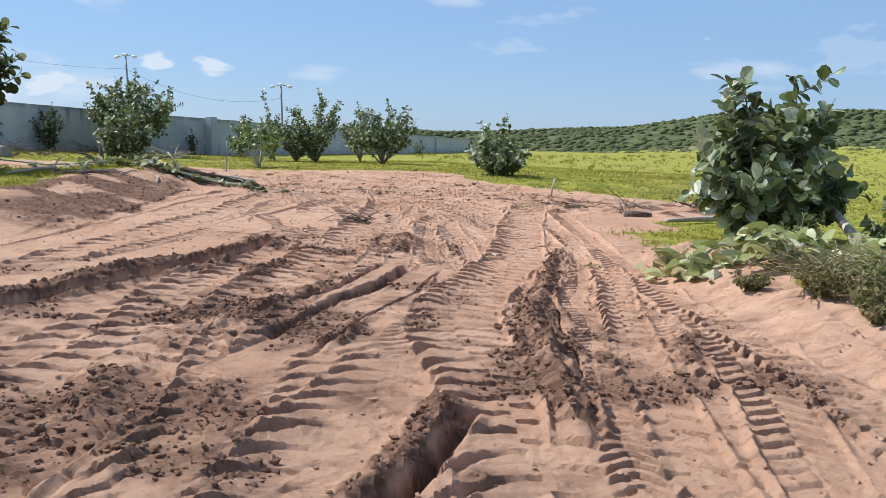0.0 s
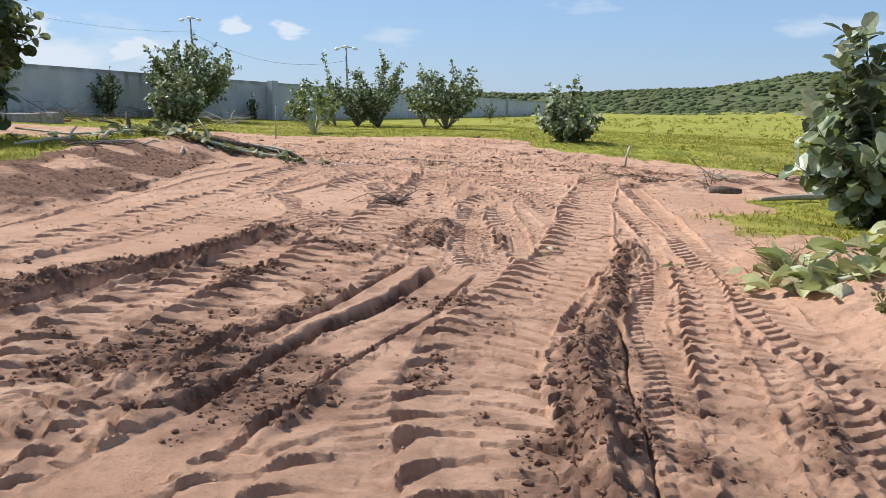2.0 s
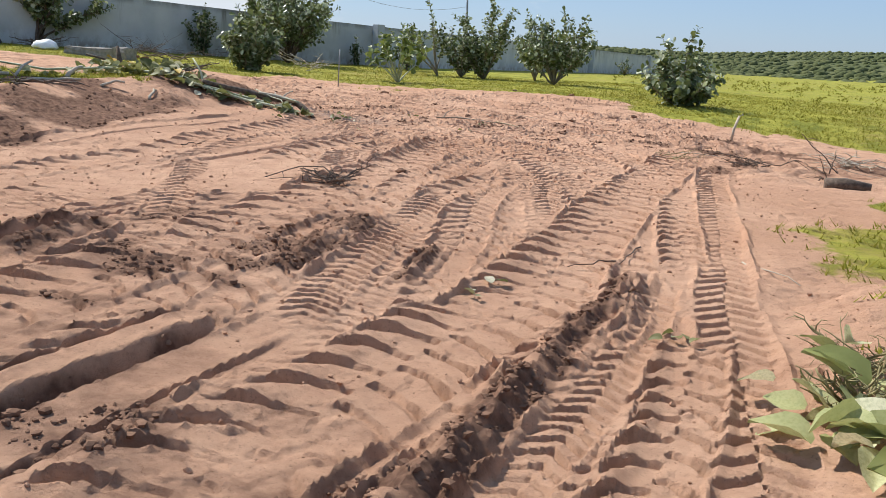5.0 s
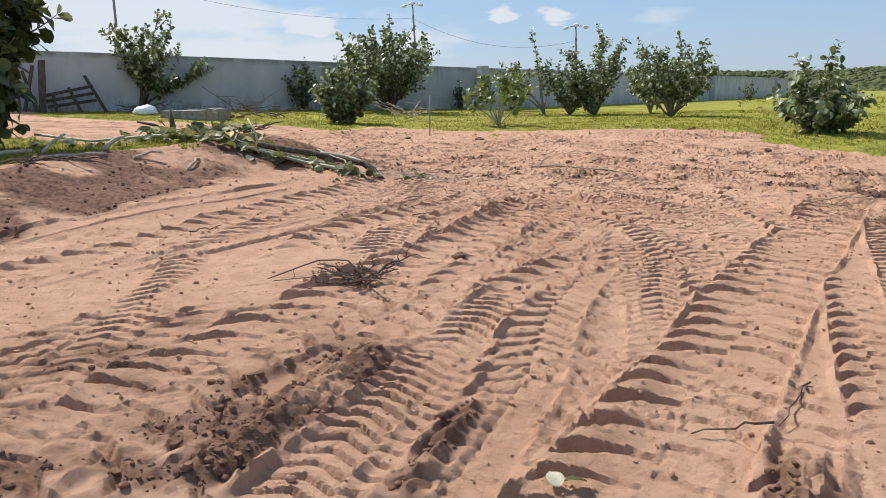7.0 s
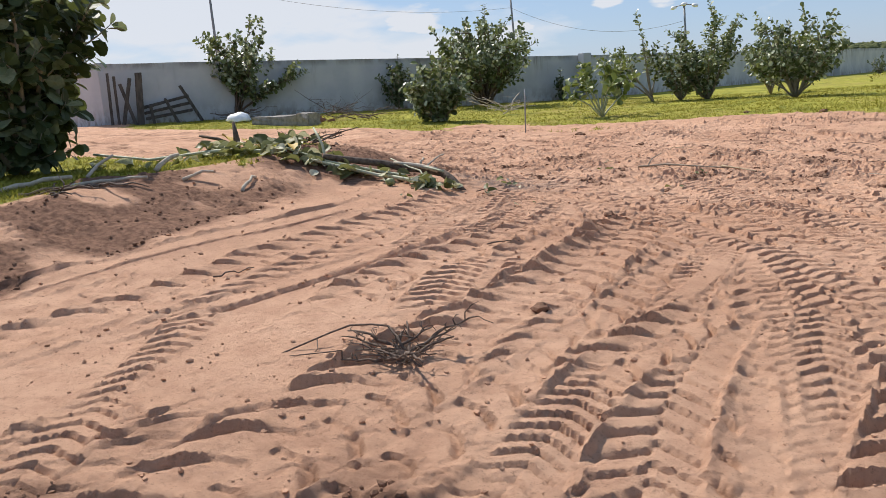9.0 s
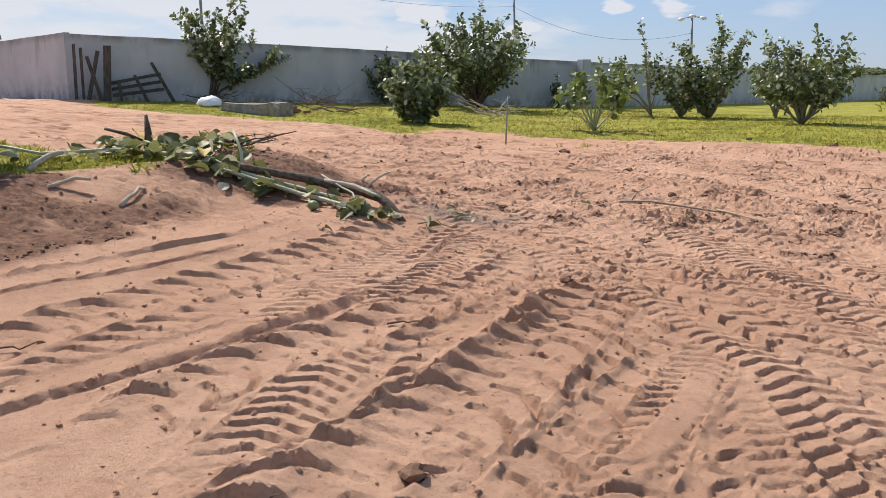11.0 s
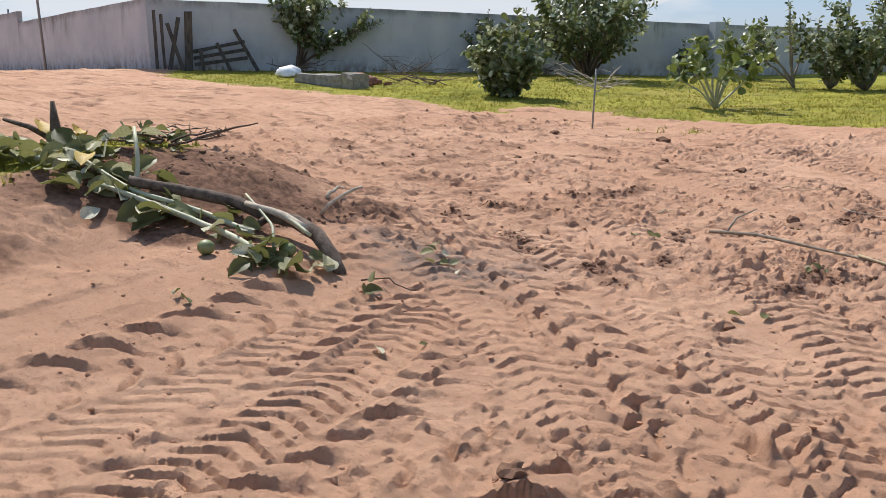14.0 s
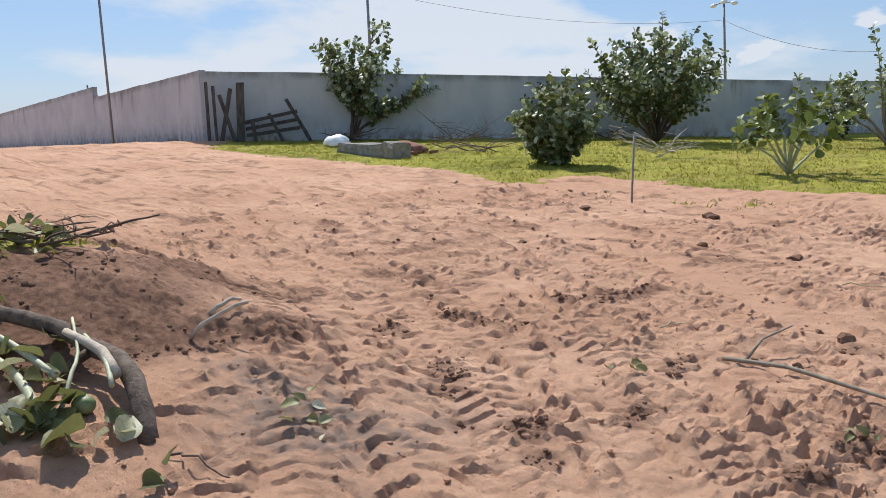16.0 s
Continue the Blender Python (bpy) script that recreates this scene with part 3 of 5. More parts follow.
track([(0.82, 7.1), (0.72, 6.5), (0.72, 6.0), (0.74, 5.4), (0.7, 4.8)], 0.2, "clods", 0.2, 0, 0.04, 0.85, 0.5)
track([(1.04, 7.6), (0.97, 6.7), (0.93, 6.0), (0.90, 5.2), (0.86, 4.6)], 0.016, "groove", 0.2, 0.05, 0.01, 0.6, 0.3)
track([(1.62, 11.4), (1.60, 10.9), (1.58, 10.2), (1.45, 9.3)], 0.08, "clods", 0.2, 0, 0.05, 0.5)
track([(-0.35, 12.4), (-0.28, 12.9), (-0.22, 13.2), (-0.15, 13.55), (-0.07, 13.95), (0.0, 14.4)], 0.2, "lug", 0.262, 0.04, 0.03, 0.05, amp=1.1)
track([(-0.3, 13.7), (-0.22, 14.3), (-0.2, 15.0), (-0.3, 15.6)], 0.08, "smooth", 0.2, -0.02, 0.01)
track([(-0.62, 12.4), (-0.68, 12.9), (-0.72, 13.4), (-0.85, 14.0)], 0.17, "lug", 0.262, 0.04, 0.03, 0.05, amp=1.1)
track([(-1.05, 13.6), (-1.03, 14.4), (-1.08, 15.2), (-1.2, 16.2), (-1.2, 17.1), (-1.22, 18.0), (-1.34, 19.0), (-1.38, 20.0), (-1.3, 21.3), (-1.0, 24)], 0.29, "lug", 0.276, 0.06, 0.05, 0.06, amp=1.1)
track([(-1.25, 14.0), (-1.36, 15.3), (-1.5, 16.4)], 0.06, "clods", 0.2, 0, 0.05, 0.3)
track([(-1.2, 20.4), (-0.99, 18.7), (-0.64, 17.42), (-0.29, 16.67), (-0.06, 16.08), (0.3, 15.2), (0.8, 14.0)], 0.18, "fine", 0.15, 0.045, 0.04)
track([(-0.35, 16.3), (-0.54, 16.93), (-0.71, 17.51), (-0.85, 18.37), (-0.9, 19.45), (-0.6, 22)], 0.14, "fine", 0.15, 0.04, 0.03)
track([(-1.4, 13.0), (-1.8, 14.3), (-2.2, 15.4), (-2.5, 16.5), (-2.95, 18.0), (-3.6, 20.2)], 0.18, "fine", 0.119, 0.04, 0.035)
track([(-1.9, 12.2), (-2.1, 13.6), (-1.95, 15.0), (-2.0, 17.2)], 0.22, "lug", 0.276, 0.03, 0.03)


track([(-1.75, 11.5), (-1.95, 12.2), (-2.1, 12.9), (-2.2, 13.5)], 0.4, "smooth", 0.2, 0.015, 0.006, 0, 0.35)
track([(2.3, 2.0), (2.25, 3.6), (2.2, 5.4), (2.25, 7.4)], 0.16, "lug", 0.207, 0.03, 0.03)
track([(-6.5, 23.4), (-3.8, 22.9), (-1.6, 21.4), (-0.2, 19.4), (0.6, 17.6)], 0.2, "fine", 0.15, 0.03, 0.03)
track([(-9.0, 25.2), (-5.0, 24.2), (-1.8, 22.9), (0.6, 20.8)], 0.26, "lug", 0.276, 0.03, 0.035)
track([(-6.2, 19.9), (-4.6, 20.4), (-2.6, 19.9), (-1.9, 18.4)], 0.22, "lug", 0.276, 0.03, 0.03)
track([(-3.4, 24.8), (-2.6, 22.6), (-2.4, 20.0), (-2.5, 18.2)], 0.22, "lug", 0.262, 0.03, 0.03)
track([(0.4, 24.5), (0.3, 21.5), (0.9, 18.5), (1.6, 16.0)], 0.24, "lug", 0.276, 0.03, 0.03)

for k in range(16):
    y0 = 18.6 + 0.62 * k
    turn = rng.uniform(-0.5, 0.5)
    track([(-15, y0 + 5.0 + turn), (-9, y0 + 2.6), (-5, y0 + 0.9 + turn), (-2.2, y0 - 0.9), (0.2, y0 - 3.0 + turn), (1.6, y0 - 5.0)], rng.uniform(0.13, 0.24), ("fine", "lug", "fine", "smooth")[k % 4], (0.13, 0.26, 0.15, 0.2)[k % 4], 0.03, 0.03, amp=rng.uniform(0.5, 1.0), fade=2.0)

# rumpled bank faces, crumbs and the pits of footsteps
REL += BARE * near * step(18.5, 20.5, GY - 0.1 * GX) * (0.022 * np.abs(lattice(GX, GY, 2.6, 42)) + 0.008 * lattice(GX, GY, 7.5, 43) + 0.85 * CLUMP * step(-0.1, 0.5, lattice(GX, GY, 1.3, 44)))
REL += BARE * near * ROUGH * (1 - 0.85 * CALM) * (1.1 + 1.2 * step(15, 19, GY)) * (0.6 + 0.8 * step(0, 0.6, lattice(GX, GY, 0.8, 31)))
bankmask = step(-4.25, -4.8, GX) * step(9, 11, GY) * (1 - step(19.3, 20.6, GY)) * step(-9.5, -8, GX)
REL += bankmask * BARE * (0.04 * lattice(GX, GY, 1.7, 32) + 0.02 * lattice(GX, GY, 5.5, 33) + 0.65 * CLUMP * step(-0.2, 0.5, lattice(GX, GY, 1.9, 54)))
MOIST_SHADE = np.maximum(MOIST_SHADE, bankmask * step(-0.9, 0.0, lattice(GX, GY, 1.6, 34)) * 0.78)
scuff = step(17.5, 20.5, GY - 0.1 * GX) * near * (0.9 * step(0.35, 0.75, lattice(GX, GY, 3.4, 48)) + 0.5 * step(0.2, 0.8, lattice(GX, GY, 0.9, 49)))
MOIST_SHADE = np.maximum(MOIST_SHADE, 0.52 * np.clip(scuff + 0.25 * step(17.5, 20.5, GY - 0.1 * GX) * near, 0, 1))
rimmask = step(2.2, 2.6, GX) * step(4.4, 3.4, GX) * (1 - step(11, 13, GY)) * step(0, 3, GY)
REL += rimmask * (0.04 * lattice(GX, GY, 2.5, 35) + 0.03 * lattice(GX, GY, 6, 36) + 0.5 * CLUMP)
# left foreground: damp soil and the shadow of lumps, both put into the colour
left = step(0.3, -0.6, GX) * step(-4.6, -3.4, GX) * step(11, 8.5, GY - 1.6 * step(-0.1, -0.6, GX) * step(-2.4, -1.8, GX))
MOIST_SHADE = np.maximum(MOIST_SHADE, left * (1 - 0.5 * CALM) * (0.12 + 0.34 * lattice(GX, GY, 1.4, 45) + 0.40 * lattice(GX, GY, 5.1, 46)))
REL += left * BARE * (1 - CALM) * 0.4 * CLUMP * step(0.0, 0.5, lattice(GX, GY, 1.8, 47))
ASH = step(1.0, 0.35, np.hypot((GX + 3.55) / 1.0, (GY - 18.75) / 0.75) + 0.3 * lattice(GX, GY, 3, 37))
debris = step(1.3, 2.3, GX) * step(7.6, 6.6, GX) * step(16.6, 17.4, GY) * step(23.5, 22, GY)
REL += debris * (0.06 * lattice(GX, GY, 1.8, 38) + 0.04 * lattice(GX, GY, 4.5, 39) + 0.6 * CLUMP)
MOIST_SHADE = np.maximum(MOIST_SHADE, debris * step(-0.1, 0.5, lattice(GX, GY, 2.0, 40)) * 0.7)
# darker soil colour where the relief lies low, more so with depth
hollow = step(-5, -3.5, GX) * step(3.2, 2.4, GX) * step(22, 18, GY) * BARE
MOIST_SHADE = np.maximum(MOIST_SHADE, hollow * np.clip(7.0 * (-REL - 0.03), 0, 0.3) * (0.8 + 0.6 * lattice(GX, GY, 2.2, 50)))
nearby = step(11, 6.5, GY) * step(3.0, 2.2, GX) * step(-5, -4, GX) * BARE
MOIST_SHADE = np.maximum(MOIST_SHADE, nearby * (0.38 + 0.10 * step(0.6, -0.8, GX) + 0.22 * lattice(GX, GY, 0.9, 52) + 0.25 * lattice(GX, GY, 3.3, 53)))
# patch further on: colour darkened for damp soil and shadowed lumps together
turned = step(-0.2, -0.6, GX) * step(-2.3, -1.7, GX) * step(8.8, 9.6, GY) * step(12.2, 11.3, GY) * (1 - 0.8 * CALM)
MOIST_SHADE = np.maximum(MOIST_SHADE, turned * (0.46 + 0.25 * lattice(GX, GY, 1.8, 55) + 0.2 * lattice(GX, GY, 6, 56)))
GZ = LAND + REL


def gz(x, y):
    """The ground's height at a place."""
    i = np.clip(np.searchsorted(XS, x) - 1, 0, len(XS) - 2)
    j = np.clip(np.searchsorted(YS, y) - 1, 0, len(YS) - 2)
    u, v = (x - XS[i]) / (XS[i + 1] - XS[i]), (y - YS[j]) / (YS[j + 1] - YS[j])
    return (GZ[i, j] * (1 - u) + GZ[i + 1, j] * u) * (1 - v) + (GZ[i, j + 1] * (1 - u) + GZ[i + 1, j + 1] * u) * v


def grid_mesh(name, px, py, pz, material, **attrs):
    nx, ny = px.shape
    me = bpy.data.meshes.new(name)
    me.vertices.add(nx * ny)
    me.vertices.foreach_set("co", np.stack([px, py, pz], -1).astype(np.float32).ravel())
    idx = np.arange(nx * ny, dtype=np.int32).reshape(nx, ny)
    q = np.stack([idx[:-1, :-1], idx[1:, :-1], idx[1:, 1:], idx[:-1, 1:]], -1).reshape(-1, 4)
    me.loops.add(q.size)
    me.loops.foreach_set("vertex_index", q.ravel())
    me.polygons.add(len(q))
    me.polygons.foreach_set("loop_start", np.arange(0, q.size, 4, dtype=np.int32))
    me.polygons.foreach_set("use_smooth", np.full(len(q), True))
    me.update(calc_edges=True)
    for key, v in attrs.items():
        me.attributes.new(key, "FLOAT", "POINT").data.foreach_set("value", v.astype(np.float32).ravel())
    if name == "ground":
        me.set_sharp_from_angle(angle=radians(32))
    me.materials.append(material)
    return new(name, me)


ground = tagged(grid_mesh("ground", GX, GY, GZ, SOIL, cover=COVER, moist=np.clip(MOIST_SHADE, 0, 1), ash=ASH), "reddish sandy soil churned by tyre tracks beside green cover", "ground", kind="structure")


# ---- shaping helpers ----
def data(name, vf, material, smooth=True):
    me = bpy.data.meshes.new(name)
    me.from_pydata([tuple(v) for v in vf[0]], [], [tuple(f) for f in vf[1]])
    me.polygons.foreach_set("use_smooth", np.full(len(me.polygons), smooth))
    me.materials.append(material)
    return me


def thing(name, x, y, z, label, category, group="", turn=0.0):
    ob = new(name)
    ob.empty_display_size = 0.1
    ob.matrix_world = pose(x, y, z, 0, 0, turn)
    return tagged(ob, label, category, group)


def part(name, vf, material, parent, label="", smooth=True):
    ob = new(name, data(name, vf, material, smooth))
    ob.parent = parent
    return tagged(ob, label)


def single(name, vf, material, x, y, z, label, category, group="", smooth=True, kind=""):
    ob = new(name, data(name, vf, material, smooth))
    ob.matrix_world = pose(x, y, z)
    return tagged(ob, label, category, group, kind)


def merge(pieces):
    vs, fs, n = [], [], 0
    for v, f in pieces:
        vs.append(np.asarray(v, float))
        fs += [tuple(int(k) + n for k in face) for face in f]
        n += len(v)
    return np.vstack(vs), fs


def tube(points, radii, sides=7, knots=0.0, seed=0):
    """A closed round rod along points; knots makes it uneven."""
    p = np.array(points, float)
    r = np.interp(np.linspace(0, 1, len(p)), np.linspace(0, 1, len(radii)), radii)
    rg = np.random.default_rng(abs(int(seed)))
    vs, fs = [], []
    up = np.array([0.3, 0.2, 0.93])
    for k in range(len(p)):
        t = p[min(k + 1, len(p) - 1)] - p[max(k - 1, 0)]
        t = t / (np.linalg.norm(t) + 1e-9)
        a = np.cross(t, up if abs(t @ up) < 0.95 else np.array([1.0, 0, 0]))
        a /= np.linalg.norm(a)
        b = np.cross(t, a)
        for m in range(sides):
            g = 2 * math.pi * m / sides
            rr = r[k] * (1 + knots * rg.uniform(-1, 1))
            vs.append(p[k] + rr * (math.cos(g) * a + math.sin(g) * b))
    for k in range(len(p) - 1):
        for m in range(sides):
            n = (m + 1) % sides
            fs.append((k * sides + m, k * sides + n, (k + 1) * sides + n, (k + 1) * sides + m))
    fs += [tuple(range(sides - 1, -1, -1)), tuple(range((len(p) - 1) * sides, len(p) * sides))]
    return np.array(vs), fs


def curve(a, b, sag=0.0, n=8, wob=0.0, seed=0):
    """Points from a to b, bowed up by sag and unsteady by wob."""
    rg = np.random.default_rng(abs(int(seed)))
    t = np.linspace(0, 1, n)[:, None]
    p = np.array(a, float) * (1 - t) + np.array(b, float) * t
    p[:, 2] += 4 * sag * (t * (1 - t))[:, 0]
    p[1:-1] += rg.normal(0, wob, (n - 2, 3)) if wob else 0
    return p


def block(sx, sy, sz, bevel=0.02, jag=0.0, seed=0, cuts=0):
    """A bevelled, slightly uneven block standing on z = 0."""
    bm = bmesh.new()
    bmesh.ops.create_cube(bm, size=1)
    if cuts:
        bmesh.ops.subdivide_edges(bm, edges=bm.edges[:], cuts=cuts, use_grid_fill=True)
    rg = np.random.default_rng(abs(int(seed)))
    for v in bm.verts:
        v.co = Vector((v.co.x * sx, v.co.y * sy, (v.co.z + 0.5) * sz)) + Vector(rg.uniform(-jag, jag, 3))
    if bevel:
        bmesh.ops.bevel(bm, geom=[e for e in bm.edges if e.calc_face_angle(0) > 0.9], offset=bevel, segments=2, affect="EDGES")
    bm.verts.index_update()
    out = np.array([v.co[:] for v in bm.verts]), [[v.index for v in f.verts] for f in bm.faces]
    bm.free()
    return out


def lump(r, jag, seed, subdiv=1, flat=0.8):
    bm = bmesh.new()
    bmesh.ops.create_icosphere(bm, subdivisions=subdiv, radius=1)
    rg = np.random.default_rng(abs(int(seed)))
    co = np.array([v.co[:] for v in bm.verts]) * (1 + rg.uniform(-jag, jag, (len(bm.verts), 1)))
    co = co * np.array([r * rg.uniform(0.8, 1.3), r * rg.uniform(0.8, 1.2), r * flat])
    bm.verts.index_update()
    fs = [[v.index for v in f.verts] for f in bm.faces]
    bm.free()
    return co, fs


def placed(vf, m):
    v = np.asarray(vf[0], float)
    a = np.array(m)
    return v @ a[:3, :3].T + a[:3, 3], vf[1]


LEAF_SHAPE = np.array([(0, 0, 0), (0.26, 0.27, 0.06), (0.26, 0, 0), (0.26, -0.27, 0.06), (0.62, 0.40, 0.05), (0.62, 0, -0.03), (0.62, -0.40, 0.05), (0.90, 0.25, -0.03), (0.92, 0, -0.08), (0.90, -0.25, -0.03), (1, 0, -0.12)])
LEAF_FACES = ((0, 2, 1), (0, 3, 2), (1, 2, 5, 4), (2, 3, 6, 5), (4, 5, 8, 7), (5, 6, 9, 8), (7, 8, 10), (8, 9, 10))


def leaves(base, axis, face, size, slim=1.0):
    """Many leaves as one mesh: where each begins, where it points, where its face looks, its length."""
    base, axis, face, size = (np.asarray(v, float) for v in (base, axis, face, size))
    axis = axis / np.linalg.norm(axis, axis=1, keepdims=True)
    side = np.cross(face, axis)
    side /= np.linalg.norm(side, axis=1, keepdims=True) + 1e-9
    face = np.cross(axis, side)
    v = base[:, None] + size[:, None, None] * (LEAF_SHAPE[None, :, :1] * axis[:, None] + slim * LEAF_SHAPE[None, :, 1:2] * side[:, None] + LEAF_SHAPE[None, :, 2:] * face[:, None])
    n = np.arange(len(base)) * 11
    fs = [tuple(k + o for k in f) for o in n.tolist() for f in LEAF_FACES]
    return v.reshape(-1, 3), fs


# ---- boundary wall ----
def wall(name, a, b, top_a, top_b, thick, label):
    """A rendered wall between two places; its face line runs from a to b, its thickness lies behind (to the left of a to b)."""
    a, b = np.array(a, float), np.array(b, float)
    u = (b - a) / np.linalg.norm(b - a)
    back = np.array([-u[1], u[0]]) * thick
    n = max(3, int(np.linalg.norm(b - a) / 0.8))
    rows = (-0.5, 0.0, 0.3, 0.8, 1.3, 1.75, 1.9, 2.0)
    t = np.linspace(0, 1, n)
    vs, upper, foot, cap = [], [], [], []
    rg = np.random.default_rng(len(name) + n)
    for k in range(n):
        p = a + (b - a) * t[k]
        g = float(terrain(p[0], p[1]))
        top = top_a + (top_b - top_a) * t[k] + rg.uniform(-0.012, 0.012)
        hs = [g + r / 2.0 * (top - g) if r > 0 else g + r for r in rows]
        for q in (p, p + back):
            for r, h in zip(rows, hs):
                o = rg.uniform(-0.006, 0.006, 2) if 0 < r < 2 else (0, 0)
                vs.append((q[0] + o[0], q[1] + o[1], h))
                upper.append(step(0.9, 1.8, np.array(r / 1.0)))
                foot.append(step(0.5, 0.0, np.array(r)))
                cap.append(step(1.72, 2.0, np.array(r)))
    m = len(rows)
    fs = []
    for k in range(n - 1):
        o, w = k * 2 * m, (k + 1) * 2 * m
        for r in range(m - 1):
            fs.append((o + r, w + r, w + r + 1, o + r + 1))
            fs.append((o + m + r + 1, w + m + r + 1, w + m + r, o + m + r))
        fs.append((o + m - 1, w + m - 1, w + 2 * m - 1, o + 2 * m - 1))
    for o in (0, (n - 1) * 2 * m):
        for r in range(m - 1):
            fs.append((o + r, o + r + 1, o + m + r + 1, o + m + r) if o == 0 else (o + m + r, o + m + r + 1, o + r + 1, o + r))
    ob = single(name, (np.array(vs), fs), WALL, 0, 0, 0, label, "wall", smooth=False, kind="structure")
    for key, v in (("upper", upper), ("foot", foot), ("cap", cap)):
        ob.data.attributes.new(key, "FLOAT", "POINT").data.foreach_set("value", np.array(v, np.float32))
    return ob


CORNER, PILLAR = (-25.7, 30.7), (-13.3, 47.8)
wall("wall_west", CORNER, PILLAR, 3.42, 2.66, 0.2, "long limewashed boundary wall in shade with dark rain stains")
wall("wall_north", (-12.85, 47.75), (-5.9, 86.7), 2.64, 2.33, 0.2, "limewashed boundary wall behind the shrubs and green cover")
wall("wall_north_far", (-5.6, 86.7), (10, 194), 2.33, 1.55, 0.2, "far stretch of the limewashed boundary wall")
wall("wall_south_west", (-40.2, 33.27), (-25.72, 30.7), 2.96, 3.45, 0.2, "limewashed wall turning away at the corner, streaked below the coping")
wall("wall_south_west_far", (-110, 45.7), (-40.22, 33.3), 1.3, 3.45, 0.2, "far stretch of limewashed wall beyond the corner")
for name, x, y, top, turn in (("pillar", -13.05, 47.55, 2.74, 55), ("pillar", -5.75, 86.4, 2.42, 80), ("pillar", -1.4, 115.5, 2.2, 80)):
    g = float(terrain(x, y)) - 0.3
    vf = placed(block(0.42, 0.5, top - g, 0.02), pose(0, 0, 0, 0, 0, turn))
    ob = single(name, vf, WALL, x, y, g, "square limewashed pillar in the boundary wall", "pillar", "wall pillars", smooth=False, kind="structure")


# ---- far hills ----
def hills():
    az = np.radians(np.linspace(-75, 75, 260))
    t = np.linspace(0, 1, 30)
    crest = np.interp(np.degrees(az), (-75, -30, -6, 0, 2, 8, 12, 15, 17.5, 24, 27, 40, 75), (0.3, 0.35, 0.50, 0.42, 0.45, 0.72, 0.86, 1.28, 1.70, 1.95, 1.9, 1.9, 1.2))
    near_r = np.interp(np.degrees(az), (-75, -6, 2, 10, 20, 30, 75), (420, 330, 260, 200, 170, 150, 150))
    A, T = np.meshgrid(az, t, indexing="ij")
    R = near_r[:, None] + T * (900 - near_r[:, None])
    X, Y = R * np.sin(A), R * np.cos(A)
    g = terrain(X, Y)
    Z = g + (900 * np.tan(np.radians(crest))[:, None] + 2.0 - g) * step(0, 1, T) ** 0.9 + 3 * lattice(X, Y, 0.02, 51) * step(0, 0.3, T) * (1 - T) - 0.8 * (1 - T)
    ob = tagged(grid_mesh("hills", X, Y, Z, WOODS), "low hills under green dry scrub on the horizon", "hill", kind="structure")
    rg = np.random.default_rng(3)
    pieces = []
    base = [lump(1, 0.38, k, 1, 0.75) for k in range(6)] + [lump(1, 0.25, k, 1, 0.75) for k in range(6)]
    for k in range(12000):
        a, tt = math.radians(rg.uniform(-45, 45)), rg.uniform(0, 1) ** 1.6
        if rg.uniform() < 0.25:
            tt = rg.uniform(0.90, 1.0)
        fi, fj = (math.degrees(a) + 75) / 150 * 259, tt * 29
        i, j = int(fi), min(28, int(fj))
        r = R[i, j] + (fj - j) * (R[i, j + 1] - R[i, j])
        z = Z[i, j] + (fj - j) * (Z[i, j + 1] - Z[i, j])
        s = rg.uniform(0.6, 1.3) * (0.6 + r / 430)
        v, f = base[k % 6 + (6 if r > 230 else 0)]
        pieces.append((v * s * np.array([1.1, 1.1, rg.uniform(0.8, 1.4)]) @ np.array(Matrix.Rotation(k, 3, "Z")) + np.array([r * math.sin(a), r * math.cos(a), z + 0.1 * s]), f))
    single("scrub", merge(pieces), WOODS, 0, 0, 0, "dense green scrub covering the far hills", "scrub", kind="stuff")


hills()


